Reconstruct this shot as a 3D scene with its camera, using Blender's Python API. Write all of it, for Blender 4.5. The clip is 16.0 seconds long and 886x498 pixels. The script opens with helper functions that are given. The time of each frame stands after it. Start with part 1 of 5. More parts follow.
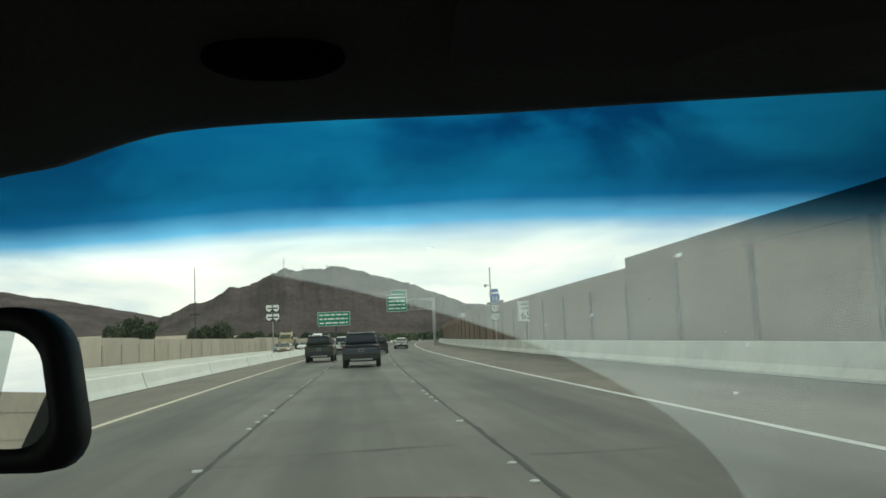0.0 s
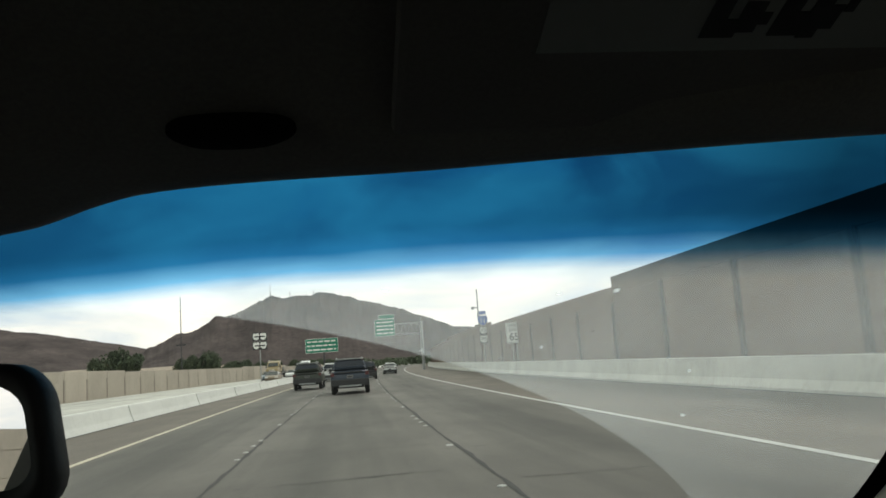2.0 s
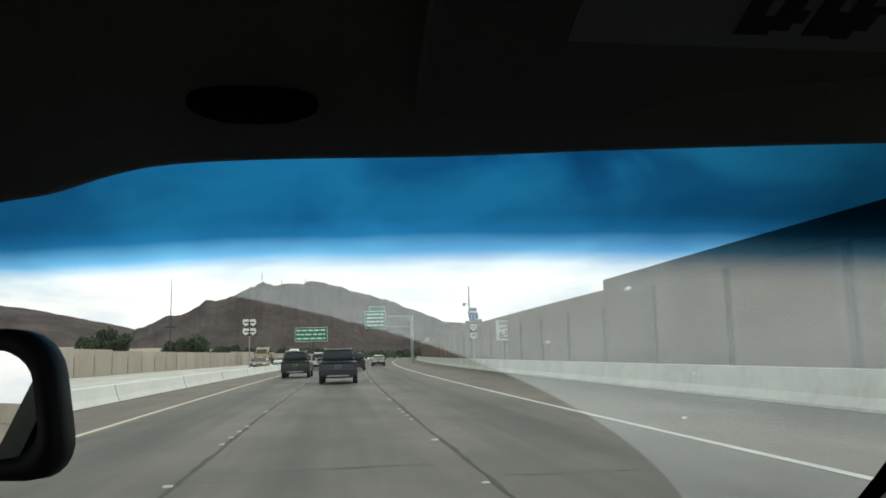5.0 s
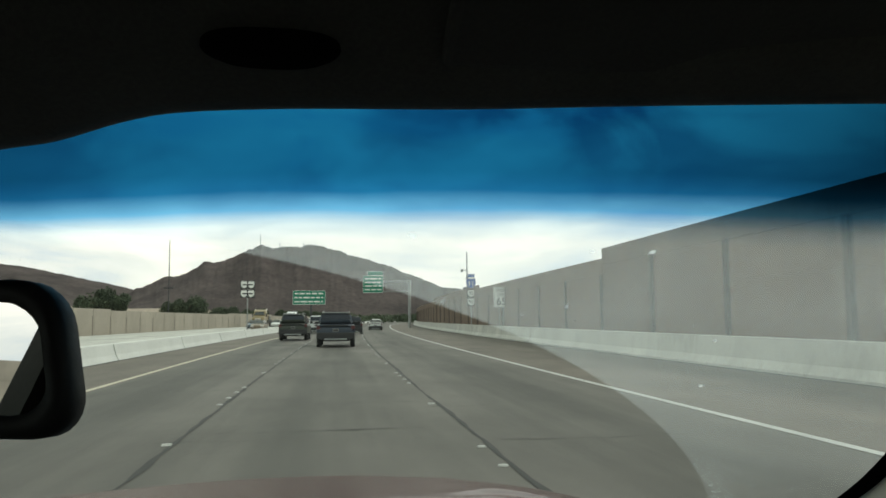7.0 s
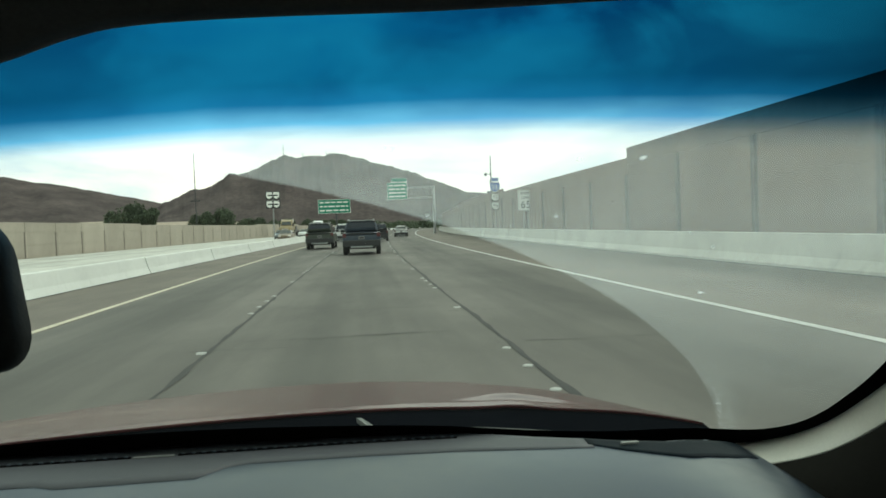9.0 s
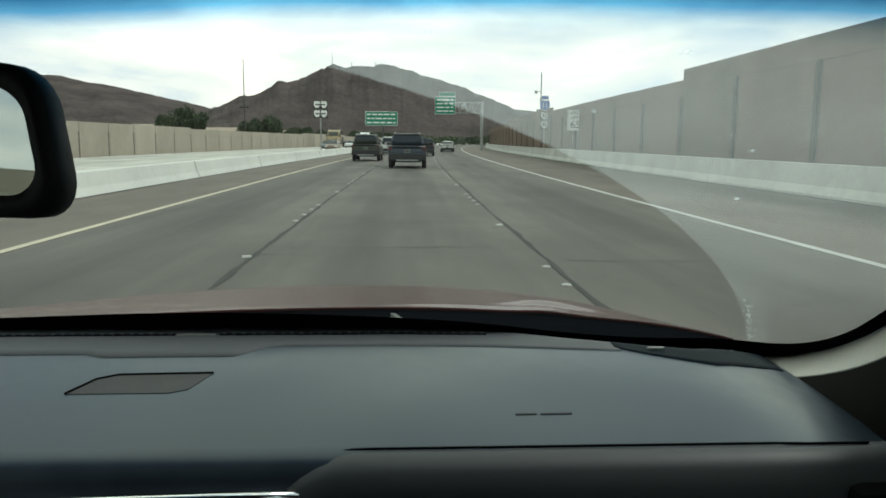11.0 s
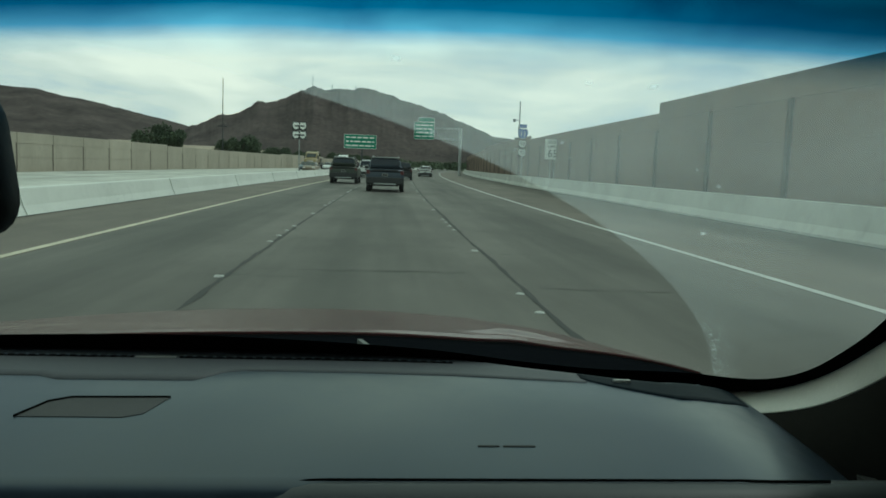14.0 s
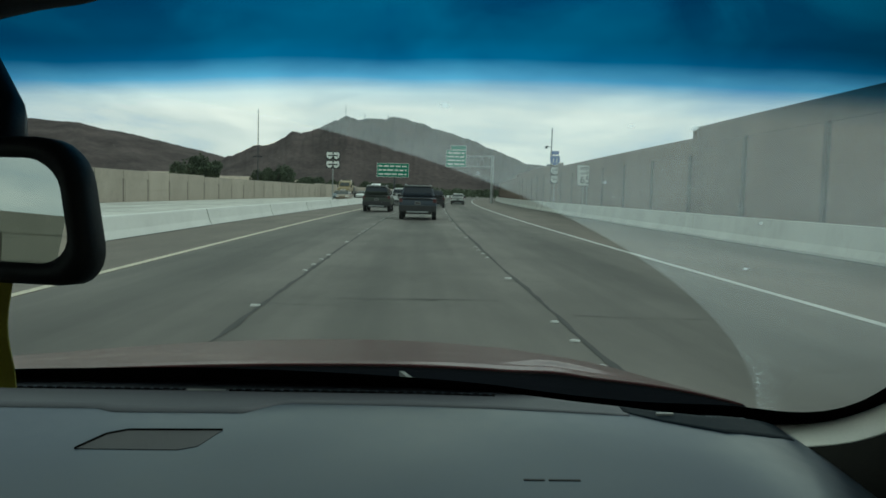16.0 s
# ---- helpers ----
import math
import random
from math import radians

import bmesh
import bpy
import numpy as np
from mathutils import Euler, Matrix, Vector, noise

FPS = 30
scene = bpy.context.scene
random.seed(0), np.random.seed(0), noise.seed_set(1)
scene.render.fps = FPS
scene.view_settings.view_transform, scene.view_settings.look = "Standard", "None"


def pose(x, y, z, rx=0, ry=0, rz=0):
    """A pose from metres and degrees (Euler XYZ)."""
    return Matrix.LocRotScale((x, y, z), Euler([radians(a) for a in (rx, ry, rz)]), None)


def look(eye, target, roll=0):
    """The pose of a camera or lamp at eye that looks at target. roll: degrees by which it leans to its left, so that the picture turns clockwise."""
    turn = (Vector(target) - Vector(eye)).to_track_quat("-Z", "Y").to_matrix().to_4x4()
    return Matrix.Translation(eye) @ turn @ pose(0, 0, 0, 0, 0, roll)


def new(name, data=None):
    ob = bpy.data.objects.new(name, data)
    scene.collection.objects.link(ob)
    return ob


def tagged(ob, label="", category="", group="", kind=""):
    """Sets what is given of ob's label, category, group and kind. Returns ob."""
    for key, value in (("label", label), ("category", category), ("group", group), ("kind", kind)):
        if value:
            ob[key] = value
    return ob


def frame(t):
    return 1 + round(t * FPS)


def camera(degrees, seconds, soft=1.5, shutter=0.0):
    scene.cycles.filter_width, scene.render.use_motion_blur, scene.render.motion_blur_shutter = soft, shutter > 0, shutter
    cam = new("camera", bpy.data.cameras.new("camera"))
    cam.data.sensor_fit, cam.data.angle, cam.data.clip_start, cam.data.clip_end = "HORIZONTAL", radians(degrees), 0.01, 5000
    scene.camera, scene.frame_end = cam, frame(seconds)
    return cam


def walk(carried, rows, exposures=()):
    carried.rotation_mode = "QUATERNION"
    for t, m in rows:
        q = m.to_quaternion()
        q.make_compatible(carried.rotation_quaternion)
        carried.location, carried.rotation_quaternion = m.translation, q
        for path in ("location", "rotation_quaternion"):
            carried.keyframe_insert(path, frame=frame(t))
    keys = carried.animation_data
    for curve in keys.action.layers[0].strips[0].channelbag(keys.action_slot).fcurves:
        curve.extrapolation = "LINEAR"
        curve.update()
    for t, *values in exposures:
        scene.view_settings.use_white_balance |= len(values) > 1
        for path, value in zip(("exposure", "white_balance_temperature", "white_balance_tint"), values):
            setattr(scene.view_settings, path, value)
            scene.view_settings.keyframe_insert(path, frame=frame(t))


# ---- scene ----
cam = camera(60.0, 16.0, soft=1.7)

# The car stands at the origin with its nose to +y; the camera is held at the passenger's seat.
PATH = [
    (0.0, pose(-0.025, 0.026, 1.454, 96.46, 2.56, -6.54)),
    (0.5, pose(-0.017, -0.012, 1.457, 98.13, 2.62, -6.73)),
    (1.0, pose(-0.013, -0.018, 1.463, 97.96, 2.93, -7.10)),
    (1.5, pose(-0.015, -0.008, 1.460, 97.38, 2.91, -6.95)),
    (2.0, pose(-0.004, -0.027, 1.462, 98.14, 4.15, -7.35)),
    (2.5, pose(-0.008, -0.036, 1.465, 98.22, 2.73, -7.25)),
    (3.0, pose(-0.019, -0.024, 1.466, 98.06, 1.77, -7.31)),
    (5.5, pose(-0.018, -0.013, 1.457, 97.49, 1.42, -8.23)),
    (6.0, pose(-0.026, 0.013, 1.455, 96.38, 2.08, -7.14)),
    (6.5, pose(-0.011, -0.013, 1.449, 96.61, 2.65, -8.67)),
    (7.0, pose(-0.031, 0.008, 1.456, 95.18, 0.42, -8.41)),
    (7.5, pose(-0.008, -0.009, 1.460, 94.40, 0.42, -9.10)),
    (8.0, pose(0.007, 0.001, 1.480, 92.70, -0.46, -8.77)),
    (8.5, pose(-0.001, 0.012, 1.478, 91.07, -0.60, -4.94)),
    (9.0, pose(0.006, 0.025, 1.463, 88.14, 2.09, -6.53)),
    (9.5, pose(0.022, -0.005, 1.475, 86.23, 3.41, -5.29)),
    (10.0, pose(0.019, -0.007, 1.444, 84.75, 0.51, -2.95)),
    (10.2, pose(0.013, 0.005, 1.441, 83.41, 0.00, -2.87)),
    (12.3, pose(0.016, 0.021, 1.432, 81.56, -0.78, -3.25)),
    (12.5, pose(0.011, 0.029, 1.425, 82.63, -1.74, -3.68)),
    (13.0, pose(0.006, 0.015, 1.439, 85.27, -0.96, -3.46)),
    (13.5, pose(0.019, 0.000, 1.445, 84.68, -0.49, -2.79)),
    (14.0, pose(0.024, 0.021, 1.442, 83.88, -2.12, -4.68)),
    (14.5, pose(0.017, 0.026, 1.442, 83.95, -2.09, -3.91)),
    (15.0, pose(0.011, 0.016, 1.446, 84.96, -2.18, -3.01)),
    (15.5, pose(0.004, 0.015, 1.447, 85.45, -2.54, -2.39)),
    (16.0, pose(0.010, 0.003, 1.453, 85.84, -1.50, -2.29)),
]
LOOKS = [
    (0.0, -0.18, 6260, -2), (0.6, -0.14, 6290, 0), (1.0, -0.06, 6480, 12), (1.5, -0.06, 6460, 10), (2.1, -0.10, 6430, 10), (2.5, 0.08, 6400, 17), (3.2, 0.12, 6320, 16), (5.5, -0.18, 6180, 6),
    (6.2, -0.32, 6200, 0), (7.0, -0.20, 6320, 4), (7.7, 0.10, 6620, 6), (8.5, 0.46, 6600, 6), (9.0, 0.02, 6240, -4), (9.5, -0.32, 6150, -4), (10.0, -0.02, 6150, 2), (10.2, -0.02, 6150, 2),
    (12.3, -0.52, 6080, 1), (13.0, -0.74, 5830, -15), (13.5, -0.80, 5780, -16), (14.0, -0.64, 5740, -15), (15.5, -0.64, 5700, -15), (16.0, -0.66, 5690, -8),
]
walk(cam, PATH, LOOKS)

# ---- light ----
sky_world = bpy.data.worlds.new("sky")
scene.world = sky_world
sky_world.use_nodes = True
wn, wl = sky_world.node_tree.nodes, sky_world.node_tree.links
wn.clear()
w_out = wn.new("ShaderNodeOutputWorld")
w_bg = wn.new("ShaderNodeBackground")
w_sky = wn.new("ShaderNodeTexSky")
w_sky.sky_type, w_sky.sun_disc = "NISHITA", False
w_sky.sun_elevation, w_sky.sun_rotation = radians(52), radians(70)
w_co = wn.new("ShaderNodeTexCoord")
w_map = wn.new("ShaderNodeMapping")
w_map.inputs["Scale"].default_value = (1.0, 1.0, 3.6)
w_map.inputs["Location"].default_value = (3.1, 0.7, 0.2)
w_n1 = wn.new("ShaderNodeTexNoise")
w_n1.inputs["Scale"].default_value, w_n1.inputs["Detail"].default_value = 3.4, 8.0
w_n1.inputs["Roughness"].default_value, w_n1.inputs["Distortion"].default_value = 0.55, 0.4
w_ramp = wn.new("ShaderNodeValToRGB")
w_ramp.color_ramp.elements[0].position, w_ramp.color_ramp.elements[0].color = 0.36, (0.90, 0.98, 1.03, 1)
w_ramp.color_ramp.elements[1].position, w_ramp.color_ramp.elements[1].color = 0.62, (1.60, 1.51, 1.34, 1)
w_mid = w_ramp.color_ramp.elements.new(0.47)
w_mid.color = (1.17, 1.17, 1.10, 1)
w_dim = wn.new("ShaderNodeMix")
w_dim.data_type, w_dim.blend_type = "RGBA", "MULTIPLY"
w_dim.inputs["Factor"].default_value = 1.0
w_dim.inputs["B"].default_value = (0.1, 0.1, 0.1, 1)
w_mix = wn.new("ShaderNodeMix")
w_mix.data_type = "RGBA"
w_mix.inputs["Factor"].default_value = 0.88
# the cloud deck thickens overhead
w_sep = wn.new("ShaderNodeSeparateXYZ")
w_up = wn.new("ShaderNodeMapRange")
w_up.interpolation_type = "SMOOTHSTEP"
w_up.inputs["From Min"].default_value, w_up.inputs["From Max"].default_value = 0.10, 0.30
w_up.inputs["To Min"].default_value, w_up.inputs["To Max"].default_value = 0.0, 1.0
w_deck = wn.new("ShaderNodeMix")
w_deck.data_type, w_deck.blend_type = "RGBA", "MULTIPLY"
w_n2 = wn.new("ShaderNodeTexNoise")
w_n2.inputs["Scale"].default_value, w_n2.inputs["Detail"].default_value, w_n2.inputs["Distortion"].default_value = 4.6, 6.0, 0.5
w_r2 = wn.new("ShaderNodeValToRGB")
w_r2.color_ramp.elements[0].position, w_r2.color_ramp.elements[0].color = 0.43, (0.42, 0.48, 0.58, 1)
w_r2.color_ramp.elements[1].position, w_r2.color_ramp.elements[1].color = 0.56, (1.36, 1.48, 1.30, 1)
w_map2 = wn.new("ShaderNodeMapping")
w_map2.inputs["Scale"].default_value = (1.0, 1.0, 1.7)
w_map2.inputs["Rotation"].default_value = (0.0, radians(25), 0.0)
wl.new(w_co.outputs["Generated"], w_map2.inputs["Vector"])
wl.new(w_map2.outputs["Vector"], w_n2.inputs["Vector"])
wl.new(w_n2.outputs["Fac"], w_r2.inputs["Fac"])
wl.new(w_r2.outputs["Color"], w_deck.inputs["B"])
wl.new(w_co.outputs["Generated"], w_sep.inputs["Vector"])
wl.new(w_sep.outputs["Z"], w_up.inputs["Value"])
wl.new(w_up.outputs["Result"], w_deck.inputs["Factor"])
wl.new(w_ramp.outputs["Color"], w_deck.inputs["A"])
wl.new(w_co.outputs["Generated"], w_map.inputs["Vector"])
wl.new(w_map.outputs["Vector"], w_n1.inputs["Vector"])
wl.new(w_n1.outputs["Fac"], w_ramp.inputs["Fac"])
wl.new(w_sky.outputs["Color"], w_dim.inputs["A"])
wl.new(w_dim.outputs["Result"], w_mix.inputs["A"])
wl.new(w_deck.outputs["Result"], w_mix.inputs["B"])
wl.new(w_mix.outputs["Result"], w_bg.inputs["Color"])
w_bg.inputs["Strength"].default_value = 1.0
wl.new(w_bg.outputs["Background"], w_out.inputs["Surface"])

sun = new("sun", bpy.data.lights.new("sun", "SUN"))
sun.data.energy, sun.data.angle, sun.data.color = 1.5, radians(12), (1.0, 0.95, 0.88)
sun.matrix_world = look((30, 8, 40), (0, 0, 0))


# ---- materials ----


def material(name, base, rough=0.7, metal=0.0, scales=(3.0, 40.0), vary=0.25, bump=0.0, tint=None, random_piece=0.0, coords="Object", stretch=(1, 1, 1), spec=0.5, coat=0.0, swell=0.0):
    """A surface with variation at two scales, a fine relief (bump) and a broad unevenness (swell), both in metres."""
    m = bpy.data.materials.new(name)
    m.use_nodes = True
    n, l = m.node_tree.nodes, m.node_tree.links
    b = n["Principled BSDF"]
    b.inputs["Roughness"].default_value, b.inputs["Metallic"].default_value = rough, metal
    b.inputs["Specular IOR Level"].default_value, b.inputs["Coat Weight"].default_value = spec, coat
    co, mp = n.new("ShaderNodeTexCoord"), n.new("ShaderNodeMapping")
    mp.inputs["Scale"].default_value = stretch
    if coords == "World":
        co = n.new("ShaderNodeNewGeometry")
        l.new(co.outputs["Position"], mp.inputs["Vector"])
    else:
        l.new(co.outputs[coords], mp.inputs["Vector"])
    big, fine = n.new("ShaderNodeTexNoise"), n.new("ShaderNodeTexNoise")
    for tex, sc in ((big, scales[0]), (fine, scales[1])):
        tex.inputs["Scale"].default_value, tex.inputs["Detail"].default_value = sc, 5.0
        l.new(mp.outputs["Vector"], tex.inputs["Vector"])
    add = n.new("ShaderNodeMath")
    add.operation = "MULTIPLY_ADD"
    add.inputs[1].default_value = 0.6
    l.new(big.outputs["Fac"], add.inputs[0])
    half = n.new("ShaderNodeMath")
    half.operation = "MULTIPLY"
    half.inputs[1].default_value = 0.4
    l.new(fine.outputs["Fac"], half.inputs[0])
    l.new(half.outputs[0], add.inputs[2])
    last = add.outputs[0]
    if random_piece:
        info, r = n.new("ShaderNodeObjectInfo"), n.new("ShaderNodeMath")
        r.operation = "MULTIPLY_ADD"
        r.inputs[1].default_value = random_piece
        l.new(info.outputs["Random"], r.inputs[0])
        l.new(last, r.inputs[2])
        last = r.outputs[0]
    ramp = n.new("ShaderNodeValToRGB")
    t = tint or base
    ramp.color_ramp.elements[0].position, ramp.color_ramp.elements[1].position = 0.3, 0.7 + random_piece
    ramp.color_ramp.elements[0].color = (*[c * (1 - vary) for c in base], 1)
    ramp.color_ramp.elements[1].color = (*[min(1, c * (1 + vary)) for c in t], 1)
    l.new(last, ramp.inputs["Fac"])
    l.new(ramp.outputs["Color"], b.inputs["Base Color"])
    rr = n.new("ShaderNodeMapRange")
    rr.inputs["To Min"].default_value, rr.inputs["To Max"].default_value = max(0.0, rough - min(0.08, rough / 2)), min(1, rough + min(0.08, rough / 2))
    l.new(fine.outputs["Fac"], rr.inputs["Value"])
    l.new(rr.outputs["Result"], b.inputs["Roughness"])
    if bump:
        bp = n.new("ShaderNodeBump")
        bp.inputs["Strength"].default_value, bp.inputs["Distance"].default_value = 0.6, bump
        l.new(fine.outputs["Fac"], bp.inputs["Height"])
        l.new(bp.outputs["Normal"], b.inputs["Normal"])
    if swell:
        sw = n.new("ShaderNodeBump")
        sw.inputs["Strength"].default_value, sw.inputs["Distance"].default_value = 1.0, swell
        pad = n.new("ShaderNodeTexNoise")
        pad.inputs["Scale"].default_value, pad.inputs["Detail"].default_value = scales[0], 0.0
        l.new(mp.outputs["Vector"], pad.inputs["Vector"])
        l.new(pad.outputs["Fac"], sw.inputs["Height"])
        if bump:
            l.new(sw.outputs["Normal"], bp.inputs["Normal"])
        else:
            l.new(sw.outputs["Normal"], b.inputs["Normal"])
    return m


def road_material(name, base, track, lanes):
    """Worn pavement in road coordinates (across, along): polished wheel tracks, oil streaks, aggregate."""
    m = material(name, base, 0.75, scales=(0.22, 24.0), vary=0.24, bump=0.004, coords="UV", spec=0.3)
    n, l = m.node_tree.nodes, m.node_tree.links
    b = n["Principled BSDF"]
    colour = b.inputs["Base Color"].links[0].from_socket
    uv, sep = n.new("ShaderNodeTexCoord"), n.new("ShaderNodeSeparateXYZ")
    l.new(uv.outputs["UV"], sep.inputs["Vector"])
    mp = n.new("ShaderNodeMapping")
    mp.inputs["Scale"].default_value = (1.3, 0.035, 1)
    l.new(uv.outputs["UV"], mp.inputs["Vector"])
    streak = n.new("ShaderNodeTexNoise")
    streak.inputs["Scale"].default_value, streak.inputs["Detail"].default_value = 1.0, 4.0
    l.new(mp.outputs["Vector"], streak.inputs["Vector"])
    wave = n.new("ShaderNodeMath")
    wave.operation = "MULTIPLY"
    wave.inputs[1].default_value = 2 * math.pi / 3.66
    l.new(sep.outputs["X"], wave.inputs[0])
    cos = n.new("ShaderNodeMath")
    cos.operation = "COSINE"
    l.new(wave.outputs[0], cos.inputs[0])
    mixv = n.new("ShaderNodeMath")
    mixv.operation = "MULTIPLY_ADD"
    mixv.inputs[1].default_value = 0.16 * lanes
    l.new(cos.outputs[0], mixv.inputs[0])
    l.new(streak.outputs["Fac"], mixv.inputs[2])
    rp = n.new("ShaderNodeMapRange")
    rp.inputs["From Min"].default_value, rp.inputs["From Max"].default_value = 0.38, 0.72
    l.new(mixv.outputs[0], rp.inputs["Value"])
    mx = n.new("ShaderNodeMix")
    mx.data_type, mx.blend_type = "RGBA", "MULTIPLY"
    mx.inputs["B"].default_value = (*track, 1)
    l.new(rp.outputs["Result"], mx.inputs["Factor"])
    l.new(colour, mx.inputs["A"])
    # worn and patched areas, longer along the road than across
    mp2, worn, wr, mx2 = n.new("ShaderNodeMapping"), n.new("ShaderNodeTexNoise"), n.new("ShaderNodeMapRange"), n.new("ShaderNodeMix")
    mp2.inputs["Scale"].default_value = (0.55, 0.16, 1)
    l.new(uv.outputs["UV"], mp2.inputs["Vector"])
    worn.inputs["Scale"].default_value, worn.inputs["Detail"].default_value, worn.inputs["Roughness"].default_value = 1.0, 7.0, 0.62
    l.new(mp2.outputs["Vector"], worn.inputs["Vector"])
    wr.inputs["From Min"].default_value, wr.inputs["From Max"].default_value = 0.38, 0.62
    wr.inputs["To Min"].default_value, wr.inputs["To Max"].default_value = 0.82, 1.14
    l.new(worn.outputs["Fac"], wr.inputs["Value"])
    mx2.data_type, mx2.blend_type = "RGBA", "MULTIPLY"
    mx2.inputs["Factor"].default_value = 1.0
    l.new(mx.outputs["Result"], mx2.inputs["A"])
    l.new(wr.outputs["Result"], mx2.inputs["B"])
    l.new(mx2.outputs["Result"], b.inputs["Base Color"])
    return m


def glass_tinted():
    """The windshield: a blue shade band along the top, road dust where the wiper does not reach."""
    m = bpy.data.materials.new("windshield_glass")
    m.use_nodes = True
    n, l = m.node_tree.nodes, m.node_tree.links
    n.clear()
    out = n.new("ShaderNodeOutputMaterial")
    co, sep = n.new("ShaderNodeTexCoord"), n.new("ShaderNodeSeparateXYZ")
    l.new(co.outputs["Object"], sep.inputs["Vector"])

    def maths(op, a, b=None, c=None):
        k = n.new("ShaderNodeMath")
        k.operation = op
        for i, v in enumerate((a, b, c)):
            if v is None:
                continue
            if isinstance(v, (int, float)):
                k.inputs[i].default_value = v
            else:
                l.new(v, k.inputs[i])
        return k.outputs[0]

    x, z = sep.outputs["X"], sep.outputs["Z"]
    # shade band: its lower edge bows with the glass
    dx = maths("SUBTRACT", x, 0.05)
    edge = maths("MULTIPLY_ADD", maths("MULTIPLY", dx, dx), 0.07, z)
    wob = n.new("ShaderNodeTexNoise")
    wob.inputs["Scale"].default_value = 9.0
    l.new(co.outputs["Object"], wob.inputs["Vector"])
    edge = maths("MULTIPLY_ADD", wob.outputs["Fac"], 0.008, edge)
    band = n.new("ShaderNodeMapRange")
    band.inputs["From Min"].default_value, band.inputs["From Max"].default_value = 1.522, 1.566
    l.new(edge, band.inputs["Value"])
    ramp = n.new("ShaderNodeValToRGB")
    els = ramp.color_ramp.elements
    els[0].position, els[0].color = 0.0, (0.97, 0.97, 0.94, 1)
    els[1].position, els[1].color = 1.0, (0.0095, 0.108, 0.25, 1)
    for p, c in ((0.25, (0.80, 0.90, 0.95, 1)), (0.48, (0.16, 0.46, 0.76, 1)), (0.75, (0.016, 0.148, 0.34, 1))):
        els.new(p).color = c
    l.new(band.outputs["Result"], ramp.inputs["Fac"])
    # the band's tint is painted darker towards both ends, for slanting sight lines
    side = maths("ADD", x, 0.02)
    ends = maths("MINIMUM", maths("MULTIPLY", maths("MULTIPLY", side, side), 4.8), 0.72)
    thick = maths("SUBTRACT", 1.0, maths("MULTIPLY", ends, band.outputs["Result"]))
    tint = n.new("ShaderNodeVectorMath")
    tint.operation = "SCALE"
    l.new(ramp.outputs["Color"], tint.inputs[0])
    l.new(thick, tint.inputs["Scale"])
    clear = n.new("ShaderNodeBsdfTransparent")
    l.new(tint.outputs["Vector"], clear.inputs["Color"])
    # the wiper's sweep, a circle on the glass
    ax = maths("ADD", x, 0.363)
    av = maths("MULTIPLY_ADD", maths("SUBTRACT", z, 1.175), 1.65, 0.3033)
    r = maths("SQRT", maths("ADD", maths("MULTIPLY", ax, ax), maths("MULTIPLY", av, av)))
    sweep = n.new("ShaderNodeMapRange")
    sweep.inputs["From Min"].default_value, sweep.inputs["From Max"].default_value = 0.8935, 0.8965
    l.new(r, sweep.inputs["Value"])
    film, spots = n.new("ShaderNodeTexNoise"), n.new("ShaderNodeTexVoronoi")
    film.inputs["Scale"].default_value, film.inputs["Detail"].default_value = 7.0, 6.0
    spots.inputs["Scale"].default_value = 26.0
    for k in (film, spots):
        l.new(co.outputs["Object"], k.inputs["Vector"])
    spot = n.new("ShaderNodeMapRange")
    spot.inputs["From Min"].default_value, spot.inputs["From Max"].default_value = 0.10, 0.04
    ragged = n.new("ShaderNodeTexNoise")
    ragged.inputs["Scale"].default_value = 240.0
    l.new(co.outputs["Object"], ragged.inputs["Vector"])
    l.new(maths("MULTIPLY_ADD", ragged.outputs["Fac"], 0.14, maths("SUBTRACT", spots.outputs["Distance"], 0.07)), spot.inputs["Value"])
    cell = n.new("ShaderNodeSeparateColor")
    l.new(spots.outputs["Color"], cell.inputs[0])
    some = n.new("ShaderNodeMapRange")
    some.inputs["From Min"].default_value, some.inputs["From Max"].default_value = 0.30, 0.95
    l.new(cell.outputs[0], some.inputs["Value"])
    # a crust of dust along the end of the sweep
    rim = n.new("ShaderNodeMapRange")
    rim.inputs["From Min"].default_value, rim.inputs["From Max"].default_value = 0.930, 0.898
    l.new(r, rim.inputs["Value"])
    low = n.new("ShaderNodeMapRange")
    low.inputs["From Min"].default_value, low.inputs["From Max"].default_value = 1.31, 1.24
    l.new(z, low.inputs["Value"])
    grit = n.new("ShaderNodeTexNoise")
    grit.inputs["Scale"].default_value, grit.inputs["Detail"].default_value = 300.0, 3.0
    l.new(co.outputs["Object"], grit.inputs["Vector"])
    grits = n.new("ShaderNodeMapRange")
    grits.inputs["From Min"].default_value, grits.inputs["From Max"].default_value = 0.5, 0.75
    l.new(grit.outputs["Fac"], grits.inputs["Value"])
    crust = maths("MULTIPLY", maths("MULTIPLY", rim.outputs["Result"], low.outputs["Result"]), maths("MULTIPLY", grits.outputs["Result"], 0.45))
    high = n.new("ShaderNodeMapRange")
    high.inputs["From Min"].default_value, high.inputs["From Max"].default_value = 1.20, 1.46
    high.inputs["To Min"].default_value, high.inputs["To Max"].default_value = 0.12, 1.34
    l.new(z, high.inputs["Value"])
    speck = n.new("ShaderNodeTexNoise")
    speck.inputs["Scale"].default_value, speck.inputs["Detail"].default_value = 75.0, 4.0
    l.new(co.outputs["Object"], speck.inputs["Vector"])
    dust = maths("MULTIPLY_ADD", film.outputs["Fac"], 0.112, DUST - 0.035)
